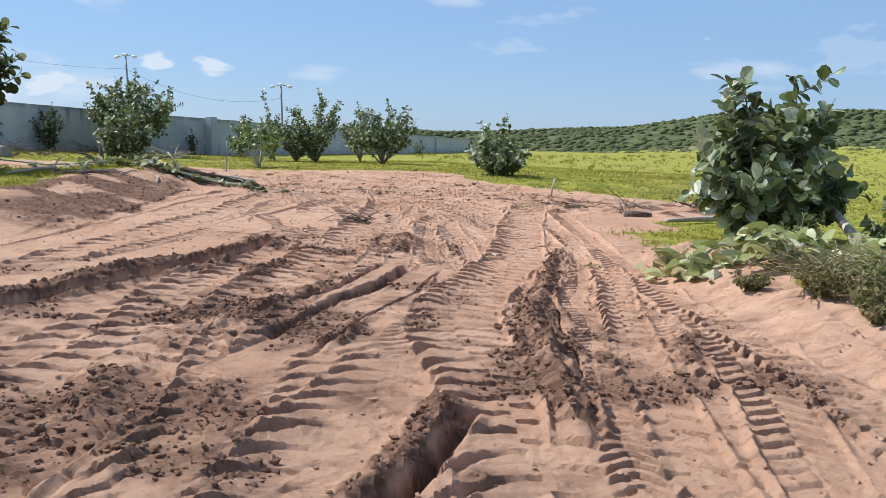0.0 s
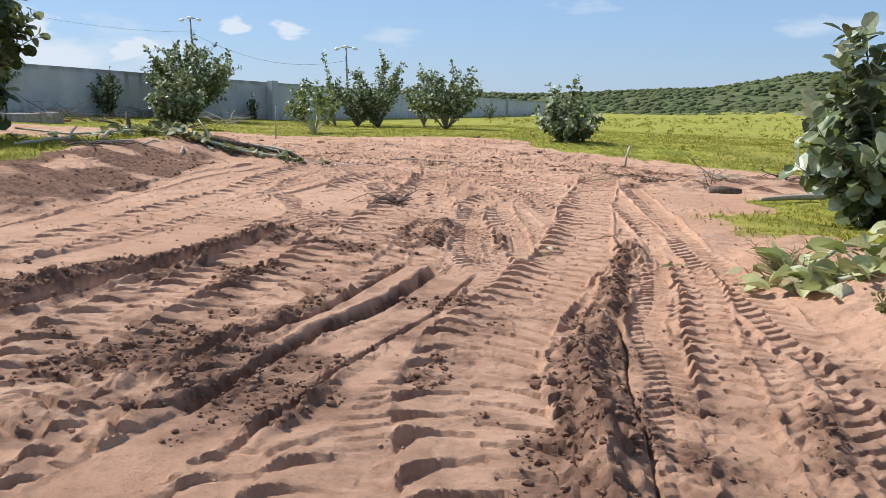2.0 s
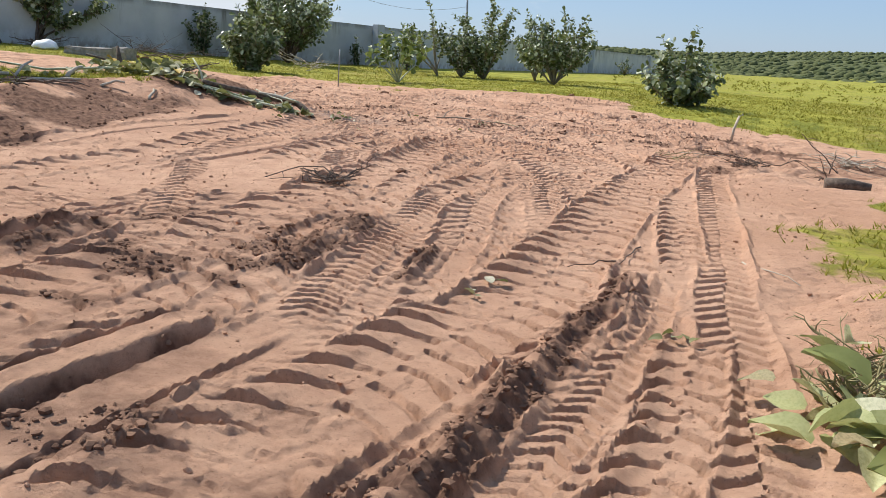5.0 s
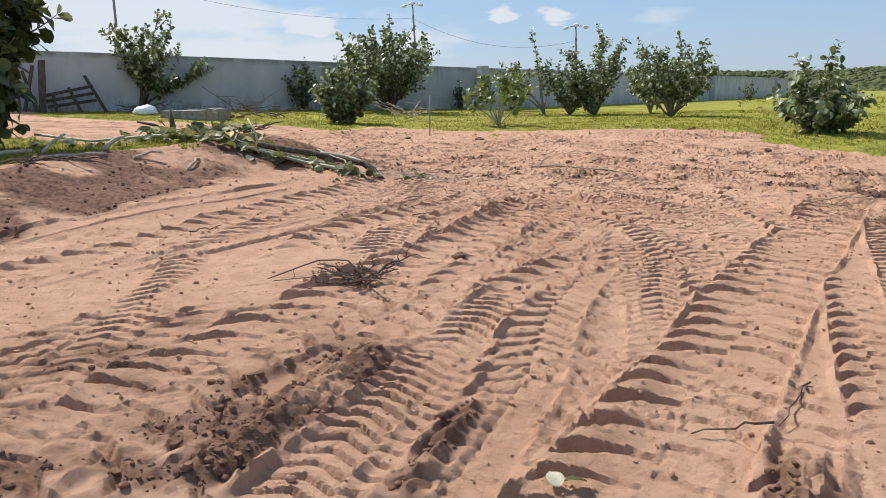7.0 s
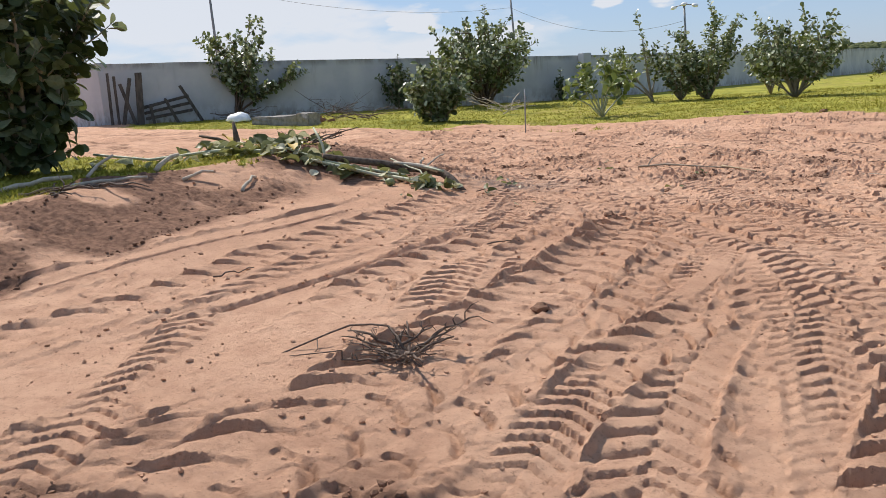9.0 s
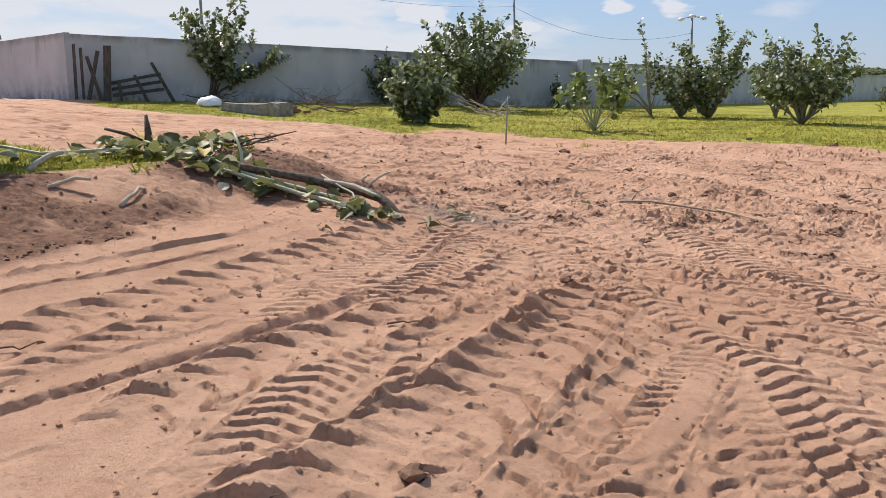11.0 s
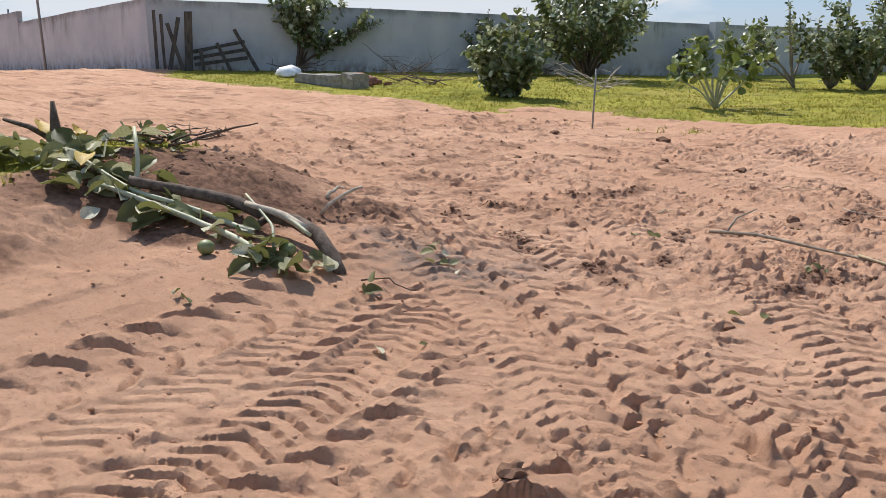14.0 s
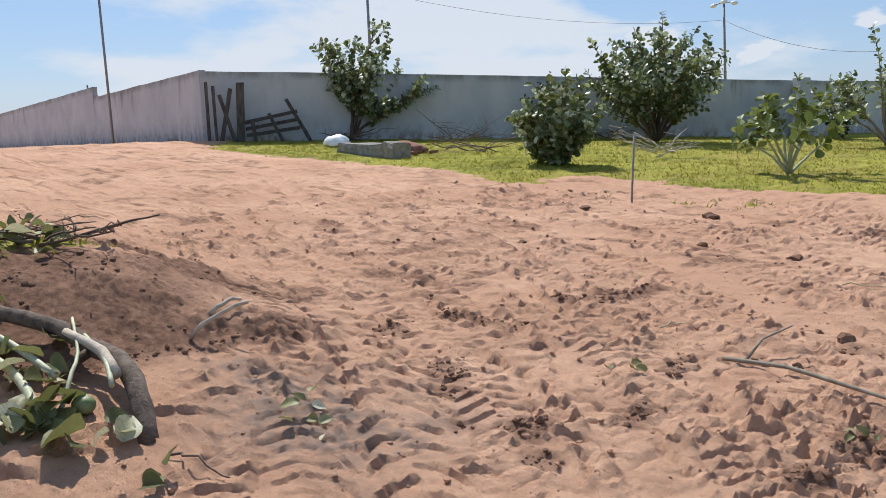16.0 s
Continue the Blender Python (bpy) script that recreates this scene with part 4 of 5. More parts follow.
# ---- shrubs ----
def shrub(name, x, y, height, radius, stems, leaf, seed, label, clear=0.3, twigs=6, wood=BARK, foliage=LEAF, node=0.075, lean=(0, 0), flare=1.4, group="shrubs", upright=0.5, thick=1.0, sink=0.0, dome=0.38):
    """A broad-leaved shrub: stems fanned out from the foot, side shoots, leaves in pairs along them."""
    rg = np.random.default_rng(abs(int(seed)))
    z = float(gz(x, y)) - sink
    ob = thing(name, x, y, z, label, "shrub", group)
    base, axis, face, size = [], [], [], []

    def dress(p, start, gap):
        seg = np.linalg.norm(np.diff(p, axis=0), axis=1)
        s = np.concatenate([[0], np.cumsum(seg)])
        spin = rg.uniform(0, 3)
        for d in np.arange(start * s[-1], s[-1], gap):
            q = np.array([np.interp(d, s, p[:, k]) for k in range(3)])
            q2 = np.array([np.interp(min(d + 0.05, s[-1]), s, p[:, k]) for k in range(3)])
            t = q2 - q if np.linalg.norm(q2 - q) > 1e-4 else np.array([0, 0, 1.0])
            t = t / np.linalg.norm(t)
            e = np.cross(t, rg.normal(0, 1, 3) * 0.4 + np.array([math.cos(spin), math.sin(spin), 0]))
            e /= np.linalg.norm(e) + 1e-9
            spin += 1.57
            for sg in (1, -1):
                if rg.uniform() < 0.12:
                    continue
                a = sg * e + t * rg.uniform(0.1, 1.1) + rg.normal(0, 0.3, 3) + np.array([0, 0, -0.1])
                base.append(q + sg * e * 0.01)
                axis.append(a)
                face.append(t - sg * e * rg.uniform(0, 1.2) + rg.normal(0, 0.55, 3))
                size.append(leaf * rg.uniform(0.65, 1.15) * (0.75 if d > 0.93 * s[-1] else 1))

    for k in range(stems):
        az = 2 * math.pi * (k + rg.uniform(-0.35, 0.35)) / stems
        r = radius * rg.uniform(0.2, 1.0) ** 0.6 if k else 0.1 * radius
        h = height * (rg.uniform(0.62, 1.0) if k else 1.0) * (1 - dome * (r / radius) ** 2)
        u = np.linspace(0, 1, 9)
        p = np.stack([math.cos(az) * r * u**flare + lean[0] * u, math.sin(az) * r * u**flare + lean[1] * u, h * u], -1)
        p[1:] += np.cumsum(rg.normal(0, 0.018 * height / 2, (8, 3)), 0)
        p[:, 2] = np.maximum(p[:, 2], 0.0)
        rad = thick * (0.012 + 0.010 * height)
        wood_parts = [tube(p, (rad, rad * 0.65, 0.006), 6, 0.1, seed + k)]
        dress(p, max(clear, 0.08), node)
        for _ in range(twigs):
            v = rg.uniform(max(clear, 0.06), 0.95)
            q = np.array([np.interp(v, u, p[:, c]) for c in range(3)])
            a2 = az + rg.uniform(-1.8, 1.8)
            ln = radius * rg.uniform(0.2, 0.5)
            d = np.array([math.cos(a2), math.sin(a2), rg.uniform(0.0, 1.2) * upright * 2 - 0.1])
            d /= np.linalg.norm(d)
            w = np.linspace(0, 1, 5)[:, None]
            sh = q + d * ln * w + np.array([0, 0, 0.25 * ln]) * w**2
            wood_parts.append(tube(sh, (rad * 0.4, 0.004), 4, 0, seed + k))
            dress(sh, 0.15, node)
        part("stem", merge(wood_parts), wood, ob)
    part("crown", leaves(base, axis, face, size), foliage, ob, smooth=False)
    return ob


shrub("milkweed_shrub", 5.35, 13.7, 2.75, 1.3, 20, 0.27, 11, "tall dense milkweed shrub with thick round leaves beside logs", 0.16, 7, node=0.095, upright=0.6, flare=0.5, dome=0.6)
shrub("milkweed_shrub", -9.6, 16.3, 3.6, 1.35, 22, 0.25, 12, "dark dense milkweed shrub on the grassy bank", 0.06, 9, foliage=LEAF_DARK, node=0.085, upright=0.5, flare=0.65, dome=0.4)
shrub("milkweed_shrub", 1.9, 30.3, 1.85, 1.15, 18, 0.19, 13, "compact round milkweed shrub standing alone on green cover", 0.05, 6, node=0.085, upright=0.6, flare=0.55, dome=0.6)
shrub("spreading_shrub", -2.9, 39.8, 2.85, 1.75, 18, 0.17, 14, "round spreading shrub with bare stems fanning from the foot", 0.30, 8, node=0.09, flare=0.9, upright=0.45)
shrub("spreading_shrub", -4.5, 45.2, 2.6, 1.3, 10, 0.17, 15, "smaller shrub with bare stems behind a spreading one", 0.36, 7, node=0.085, flare=1.2)
shrub("spreading_shrub", -6.65, 43.9, 3.55, 1.5, 14, 0.18, 16, "tall open shrub with upright stems before the wall", 0.20, 8, node=0.09, upright=0.8, flare=0.85)
shrub("spreading_shrub", -7.65, 43.6, 2.9, 1.15, 11, 0.18, 17, "open upright shrub between taller ones by the wall", 0.20, 6, node=0.09, upright=0.8, flare=0.85)
shrub("spreading_shrub", -8.65, 43.2, 3.0, 1.5, 8, 0.18, 18, "leggy shrub with sparse upright shoots before the wall", 0.45, 3, node=0.10, upright=0.9, lean=(-0.7, 0))
shrub("tall_shrub", -15.0, 41.0, 4.05, 2.2, 22, 0.20, 19, "largest tree-like shrub spreading against the shaded wall", 0.30, 9, flare=0.95, node=0.095, wood=BARK_DARK, upright=0.45)
shrub("milkweed_shrub", -12.0, 31.7, 2.15, 1.0, 20, 0.19, 20, "dense shrub with leaves down to the grass", 0.04, 7, node=0.085, upright=0.7, flare=0.6, lean=(0.2, 0.1), dome=0.55)
shrub("tall_shrub", -22.9, 34.6, 3.85, 1.75, 17, 0.19, 21, "slender small tree leaning out from the wall corner", 0.33, 9, node=0.08, wood=BARK_DARK, lean=(0.5, 0.6), flare=1.4)
shrub("milkweed_shrub", -7.2, 32.9, 2.0, 1.1, 11, 0.23, 22, "leggy young milkweed with bare pale stems and few leaves", 0.55, 1, node=0.10, foliage=LEAF_YOUNG, wood=STEM, upright=0.9, flare=1.1)
shrub("wall_shrub", -18.35, 39.6, 2.35, 0.85, 12, 0.15, 23, "narrow dark shrub growing close to the wall", 0.05, 5, node=0.085, foliage=LEAF_DARK)
shrub("wall_shrub", -13.7, 46.1, 1.5, 0.4, 6, 0.15, 24, "small narrow shrub at the foot of the wall", 0.05, 4, node=0.09, foliage=LEAF_DARK)
shrub("wall_shrub", -11.3, 47.0, 2.2, 0.8, 9, 0.16, 25, "young shrub against the wall beyond the pillar", 0.1, 4, node=0.10, foliage=LEAF_DARK)
shrub("wall_shrub", 3.4, 74, 2.6, 1.5, 9, 0.17, 26, "distant grey shrub standing near the far wall", 0.25, 6, node=0.12)
shrub("wall_shrub", -2.5, 84, 1.7, 0.9, 6, 0.17, 27, "small distant shrub before the far wall", 0.1, 4, node=0.13, foliage=LEAF_DARK)
shrub("low_weed", 5.1, 11.9, 0.55, 0.45, 9, 0.07, 28, "low leafy weed growing beside the cut branches", 0.1, 5, node=0.045, foliage=LEAF_YOUNG, group="weeds")
shrub("low_weed", 6.6, 12.0, 0.8, 0.7, 8, 0.15, 29, "low broad-leaved regrowth behind the cut branches", 0.1, 4, node=0.09, foliage=LEAF, group="weeds")
shrub("low_weed", 8.0, 14.5, 1.1, 0.8, 7, 0.17, 30, "regrowing milkweed shoots leaning over the grass", 0.3, 3, node=0.11, foliage=LEAF, group="weeds", lean=(0.4, 0))

for k, (x, y, h, r) in enumerate(((3.15, 6.7, 0.20, 0.26), (3.35, 6.2, 0.20, 0.28), (3.65, 6.9, 0.24, 0.3), (3.15, 5.8, 0.16, 0.24), (4.0, 6.2, 0.26, 0.34), (3.55, 5.5, 0.2, 0.28), (2.75, 7.3, 0.12, 0.16))):
    shrub("low_weed", x, y, h, r, 14, 0.042, 131 + k, "low straggly weed with small leaves on the rim", 0.05, 6, node=0.035, foliage=LEAF_YOUNG if k == 2 else DRY_LEAF, wood=DRY_WEED, group="weeds", flare=0.7, thick=0.3)


# ---- lamps, poles and cable beyond the wall ----
def lamp_post(x, y, top, lean, label):
    g = float(terrain(x, y))
    h = top - g
    ob = thing("lamp_post", x, y, g, label, "lamp post", "floodlight posts")
    part("pole", tube([(0, 0, -0.3), (lean * 0.5, 0, h / 2), (lean, 0, h)], (0.09, 0.07, 0.055), 10), STEEL, ob)
    part("arm", tube([(lean - 0.6, 0.15, h - 0.06), (lean - 0.3, 0.08, h - 0.02), (lean, 0, h), (lean + 0.3, -0.08, h - 0.02), (lean + 0.6, -0.15, h - 0.06)], (0.03, 0.03), 6), STEEL, ob)
    for dx, dz in ((-0.66, -0.10), (0.0, 0.04), (0.66, -0.10)):
        head = lump(1, 0.0, 5, 2, 1.0)
        head = (np.clip(head[0] / np.abs(head[0]).max(0), -1, 1) * np.array([0.19, 0.15, 0.11]), head[1])
        part("lamp_head", placed(head, pose(lean + dx, -dx * 0.25, h + dz, 20, 12 * (1 if dx > 0 else -1 if dx < 0 else 0), 0)), LAMP_SHELL, ob, "pale rounded floodlight head")
    return (x + lean, y, top - 0.9)


tip_a = lamp_post(-21.85, 59.4, 7.1, -0.3, "slender steel post carrying three pale floodlights")
tip_b = lamp_post(-11.6, 61.0, 5.35, -0.15, "distant steel post carrying pale floodlights")
tip_c = lamp_post(-31.5, 43.0, 8.5, -0.15, "tall slender post with floodlights rising behind the wall")


def rod(name, x, y, length, r, material, label, category, lean=(0, 0), z=None, group=""):
    g = float(gz(x, y)) if z is None else z
    return single(name, tube([(0, 0, -0.25), (lean[0] * 0.5, lean[1] * 0.5, length / 2), (lean[0], lean[1], length)], (r, r * 0.85), 8, 0.03), material, x, y, g, label, category, group)


rod("pole", -35.1, 31.8, 7.2, 0.055, STEEL, "thin grey steel pole standing before the wall", "pole", (-0.3, 0.05))
rod("pole", -43.9, 34.6, 3.0, 0.05, STEEL, "short pole showing over the far wall", "pole", (0, 0), group="poles")
single("cable", merge([tube(curve(tip_c, tip_a, -0.7, 14), (0.008, 0.008), 4), tube(curve(tip_a, tip_b, -1.0, 16), (0.010, 0.010), 4)]), STEEL, 0, 0, 0, "thin dark cable slung between the poles", "cable")


# ---- along the wall: timbers, sack, rubble ----
def leaning(name, x, y, base_z, length, w, d, tilt, side, material, label, group="leaning timbers"):
    vf = placed(block(w, d, length, 0.008, 0.006, int(length * 100), 1), pose(0, 0, 0, tilt, side, 54))
    return single(name, vf, material, x, y, base_z, label, "timber", group, smooth=False)


for along, ln, w, side in ((0.22, 1.95, 0.10, 1), (0.46, 1.80, 0.09, 0), (0.62, 1.75, 0.13, 13), (1.05, 1.62, 0.12, -15), (1.22, 1.95, 0.25, 3)):
    x, y = CORNER[0] + 0.587 * along, CORNER[1] + 0.81 * along
    leaning("plank", x + 0.30, y - 0.22, float(gz(x, y)) - 0.04, ln, w, 0.06, 9, side, TIMBER, "dark weathered plank leaning on the wall")


def pallet():
    x, y = -23.95, 32.5
    ob = thing("broken_pallet", x, y, float(gz(x, y)), "dark broken timber frame propped against the wall", "pallet", turn=54)
    for dx, ln, side in ((-0.78, 0.75, -6), (0.1, 1.05, -24), (1.0, 1.6, -28)):
        part("post", placed(block(0.11, 0.09, ln, 0.01, 0.006, int(ln * 50), 1), pose(dx, 0.02, -0.02, 10, side, 0)), TIMBER, ob, smooth=False)
    for z, tilt in ((0.28, 7), (0.52, 9), (0.76, 11)):
        part("slat", placed(block(1.75, 0.035, 0.11, 0.008, 0.006, int(z * 90), 1), pose(-0.16 - z * 0.12, -0.05 + z * 0.17, z, 10, -tilt, 0)), TIMBER, ob, smooth=False)


pallet()


def sack():
    v, f = lump(1, 0.10, 41, 3, 1.0)
    v = v / np.abs(v).max(0) * np.array([0.52, 0.38, 0.26])
    v[:, 2] = np.where(v[:, 2] < 0, v[:, 2] * 0.55, v[:, 2]) + 0.12
    v[:, 2] += 0.05 * np.sin(v[:, 0] * 9) * np.cos(v[:, 1] * 8)
    single("sack", (v, f), PLASTIC, -20.3, 32.0, float(gz(-20.3, 32.0)), "crumpled white plastic sack lying on the grass", "sack")


sack()


def trough():
    x, y = -17.0, 30.55
    ob = thing("concrete_block", x, y, float(gz(x, y)) - 0.05, "broken length of rough concrete lying on the grass", "concrete", turn=-6)
    part("body", placed(block(2.0, 0.45, 0.36, 0.03, 0.03, 61, 3), pose(-0.25, 0, 0, 0, 0, 3)), CONCRETE, ob, smooth=False)
    part("end", placed(block(0.62, 0.5, 0.42, 0.03, 0.03, 62, 2), pose(1.1, -0.02, 0, 0, 0, -5)), CONCRETE, ob, "darker broken end block", smooth=False)
    rg = np.random.default_rng(5)
    for k in range(14):
        bx, by = rg.uniform(-18.6, -15.6), rg.uniform(31.0, 32.2)
        vf = placed(block(0.24, 0.11, 0.075, 0.008, 0.004, k), pose(0, 0, 0, rg.uniform(-25, 25), rg.uniform(-20, 20), rg.uniform(0, 180)))
        single("brick", vf, BRICK, bx, by, float(gz(bx, by)) + rg.uniform(0.0, 0.06), "loose old red brick in the rubble heap", "brick", "rubble bricks", smooth=False)
    v, f = lump(0.85, 0.22, 63, 3, 0.34)
    single("rubble_heap", (v, f), BRICK, -17.2, 31.7, float(gz(-17.2, 31.7)), "heap of reddish rubble behind the concrete", "rubble")


trough()


def brushwood(name, x, y, radius, height, n, seed, material, label, thick=0.012, group="dry brush", spin=None, flat=0.4):
    """A loose heap of branched dry sticks."""
    rg = np.random.default_rng(abs(int(seed)))
    ob = thing(name, x, y, float(gz(x, y)), label, "brushwood", group)
    for k in range(n):
        az = rg.uniform(0, 6.28) if spin is None else spin + rg.normal(0, 0.6)
        ln = radius * rg.uniform(0.7, 1.6)
        a = np.array([rg.normal(0, radius * 0.3), rg.normal(0, radius * 0.3), rg.uniform(0.0, height * 0.3)])
        b = a + ln * np.array([math.cos(az), math.sin(az), rg.uniform(-0.05, 1) * flat])
        b[2] = np.clip(b[2], 0.01, height * 1.2)
        r = thick * rg.uniform(0.6, 1.4)
        p = curve(a, b, rg.uniform(-0.02, 0.08) * ln, 7, 0.02 * ln, seed * 31 + k)
        p[:, 2] = np.maximum(p[:, 2], r * 0.5)
        pieces = [tube(p, (r, r * 0.4), 5, 0.15, k)]
        for _ in range(3):
            i = rg.integers(2, 6)
            q = p[i] + rg.normal(0, 0.25 * ln, 3) * np.array([1, 1, 0.5])
            q[2] = max(q[2], 0.005)
            pieces.append(tube(curve(p[i], q, 0.02, 5, 0.01, k), (r * 0.5, r * 0.15), 4))
        part("branch", merge(pieces), material, ob)
    return ob


brushwood("brushwood", -22.1, 33.9, 0.9, 0.5, 16, 71, TWIG, "tangle of dark dry branches by the wall", 0.022)
brushwood("brushwood", -19.0, 36.2, 1.0, 0.9, 15, 72, TWIG, "dry thorny brush standing in the grass", 0.014, flat=0.9)
brushwood("brushwood", -15.6, 33.4, 1.1, 0.3, 9, 73, TWIG, "flat scatter of dry sticks on the grass", 0.018)
brushwood("brushwood", -11.6, 35.2, 1.0, 0.9, 16, 74, DEADWOOD, "grey bare branches cut and dropped below a shrub", 0.016, flat=0.5)
brushwood("brushwood", -17.0, 41.0, 1.2, 0.6, 12, 75, TWIG, "dry sticks lying along the foot of the wall", 0.016)


# ---- the felled heap on the bank ----
def shape_leaf(seed):
    """One large wilted leaf, curled and folded."""
    rg = np.random.default_rng(abs(int(seed)))
    nu, nv = 6, 5
    vs = []
    droop, roll = rg.uniform(0.2, 0.9), rg.uniform(-0.5, 0.9)
    for i in range(nu):
        u = i / (nu - 1)
        w = 0.36 * math.sin(math.pi * min(1, 0.06 + 0.94 * u**0.8)) ** 0.75 + 0.01
        for j in range(nv):
            v = (j / (nv - 1) - 0.5) * 2
            vs.append((u, v * w, 0.12 * abs(v) * (1 + roll) * w * 3 - droop * u * u * 0.35 + 0.03 * math.sin(9 * u + 4 * v + seed) + rg.normal(0, 0.008)))
    fs = [(i * nv + j, (i + 1) * nv + j, (i + 1) * nv + j + 1, i * nv + j + 1) for i in range(nu - 1) for j in range(nv - 1)]
    return np.array(vs), fs


LEAF_FORMS = [data("leaf", shape_leaf(k), LEAF_CUT) for k in range(9)]
LEAF_FORMS_LIMP = [data("leaf", shape_leaf(k), LEAF_WILT) for k in range(9)]
LEAF_FORMS_YELLOW = [data("leaf", shape_leaf(k + 20), LEAF_YELLOW) for k in range(2)]


def strew(ob, ox, oy, oz, spots, size, seed, lift=0.0, forms=None):
    """Lays single leaves on the ground at the spots, as parts of a thing whose foot is at ox, oy, oz."""
    rg = np.random.default_rng(abs(int(seed)))
    forms = forms or LEAF_FORMS
    for k, (x, y, h) in enumerate(spots):
        lf = new("leaf", forms[int(rg.integers(len(forms)))])
        lf.parent = ob
        s = size * rg.uniform(0.7, 1.25)
        lf.matrix_local = pose(x - ox, y - oy, float(gz(x, y)) - oz + 0.025 + h + lift, rg.uniform(-50, 50), rg.uniform(-35, 25), rg.uniform(0, 360)) @ Matrix.Diagonal((s, s, s, 1))


def rel(ox, oy, oz, pts):
    """Points given as x, y and height over the ground, for a thing whose foot is at ox, oy, oz."""
    return [(x - ox, y - oy, float(gz(x, y)) - oz + h) for x, y, h in pts]


def felled_heap():
    ox, oy = -6.3, 17.8
    oz = float(gz(ox, oy))
    rg = np.random.default_rng(81)
    ob = thing("cut_branch_heap", ox, oy, oz, "heap of cut milkweed branches with wilting leaves on sand", "branch heap")
    for pts, r in (
        ([(-4.16, 17.66, 0.04), (-4.4, 17.71, 0.06), (-4.82, 17.73, 0.06), (-5.27, 17.6, 0.07), (-5.6, 17.45, 0.08)], (0.025, 0.02)),
        ([(-4.5, 17.88, 0.07), (-5.08, 17.81, 0.08), (-5.45, 17.6, 0.08), (-6.1, 17.55, 0.08)], (0.02, 0.016)),
        ([(-4.15, 17.77, 0.04), (-4.28, 17.88, 0.14), (-4.5, 18.0, 0.17), (-4.85, 18.12, 0.18)], (0.011, 0.008)),
        ([(-4.0, 17.95, 0.16), (-4.3, 18.05, 0.17), (-4.7, 18.12, 0.16)], (0.014, 0.010)),
        ([(-5.55, 17.69, 0.05), (-5.62, 17.76, 0.2), (-5.83, 17.88, 0.36)], (0.018, 0.014)),
        ([(-6.0, 17.5, 0.05), (-7.0, 17.3, 0.12), (-8.0, 17.1, 0.12), (-9.0, 17.0, 0.2)], (0.025, 0.016)),
    ):
        part("stem", tube(glide_rel(rel(ox, oy, oz, pts)), r, 8, 0.08, int(100 * pts[0][0])), STEM, ob, "pale peeled green-white stem")
    spots = []
    for _ in range(85):
        t = rg.uniform(0, 1)
        spots.append((-7.4 + 2.0 * t + rg.normal(0, 0.12), 17.45 + 0.15 * t + rg.normal(0, 0.20), rg.uniform(0, 0.16) * (1 - 0.6 * t)))
    for _ in range(20):
        t = rg.uniform(0, 1)
        spots.append((-5.6 + 1.0 * t + rg.normal(0, 0.1), 17.5 + 0.3 * t + rg.normal(0, 0.12), rg.uniform(0, 0.08)))
    for _ in range(16):
        spots.append((-4.05 + rg.normal(0, 0.16), 17.72 + rg.normal(0, 0.12), rg.uniform(0, 0.04)))
    for _ in range(14):
        spots.append((rg.uniform(-9.2, -7.3), 17.0 + rg.normal(0, 0.15), rg.uniform(0, 0.08)))
    strew(ob, ox, oy, oz, spots, 0.20, 82, forms=LEAF_FORMS_LIMP)
    strew(ob, ox, oy, oz, [(-6.9, 17.75, 0.12), (-6.75, 17.9, 0.1), (-7.1, 18.1, 0.1), (-5.95, 17.55, 0.12), (-7.3, 17.9, 0.15)], 0.2, 83, forms=LEAF_FORMS_YELLOW)
    strew(ob, ox, oy, oz, [(rg.uniform(-7.6, -6.0), 18.5 + rg.normal(0, 0.2), rg.uniform(0, 0.15)) for _ in range(22)], 0.17, 84, forms=LEAF_FORMS_LIMP)
    # the charred trunk and the stump among them
    lx, ly = -3.95, 18.15
    lz = float(gz(lx, ly))
    trunk = glide_rel(rel(lx, ly, lz, [(-3.78, 18.0, -0.03), (-3.92, 18.05, 0.05), (-4.1, 18.1, 0.12), (-4.37, 18.15, 0.13), (-4.66, 18.12, 0.12), (-4.9, 18.07, 0.12), (-5.22, 17.9, 0.12), (-5.5, 17.6, 0.13)]))
    tk = thing("fallen_trunk", lx, ly, lz, "dark bent trunk lying across the sand", "log")
    part("trunk", tube(trunk, (0.052, 0.050, 0.046, 0.042, 0.036), 10, 0.10, 85), BARK_DARK, tk)
    part("torn_bark", tube(glide_rel(rel(lx, ly, lz, [(-4.12, 18.02, 0.15), (-4.4, 18.08, 0.18), (-4.75, 18.04, 0.16)])), (0.03, 0.022), 7, 0.15, 86), DEADWOOD, tk, "pale stripped strip of wood")
    part("stub", tube(rel(lx, ly, lz, [(-4.6, 18.1, 0.12), (-4.62, 18.0, 0.05), (-4.55, 17.9, 0.0)]), (0.03, 0.02), 7, 0.1, 87), BARK_DARK, tk)
    sx, sy = -7.3, 18.0
    st = thing("stump", sx, sy, float(gz(sx, sy)), "splintered dark stump sticking out of the heap", "stump")
    part("trunk", tube([(0, 0, -0.1), (0.02, 0, 0.18), (-0.02, 0.02, 0.42)], (0.055, 0.045, 0.02), 8, 0.15, 3), BARK_DARK, st)
    part("side_branch", tube([(0, 0, 0.08), (-0.2, -0.12, 0.2), (-0.45, -0.22, 0.26)], (0.03, 0.015), 7, 0.1, 4), BARK_DARK, st)
    fx, fy = -4.46, 17.48
    v, f = lump(1, 0.03, 9, 3, 1)
    single("fruit", (v / np.abs(v).max(0) * np.array([0.06, 0.055, 0.05]), f), FRUIT, fx, fy, float(gz(fx, fy)) + 0.05, "green round milkweed fruit lying on the sand", "fruit")
    fx, fy = -4.12, 17.86
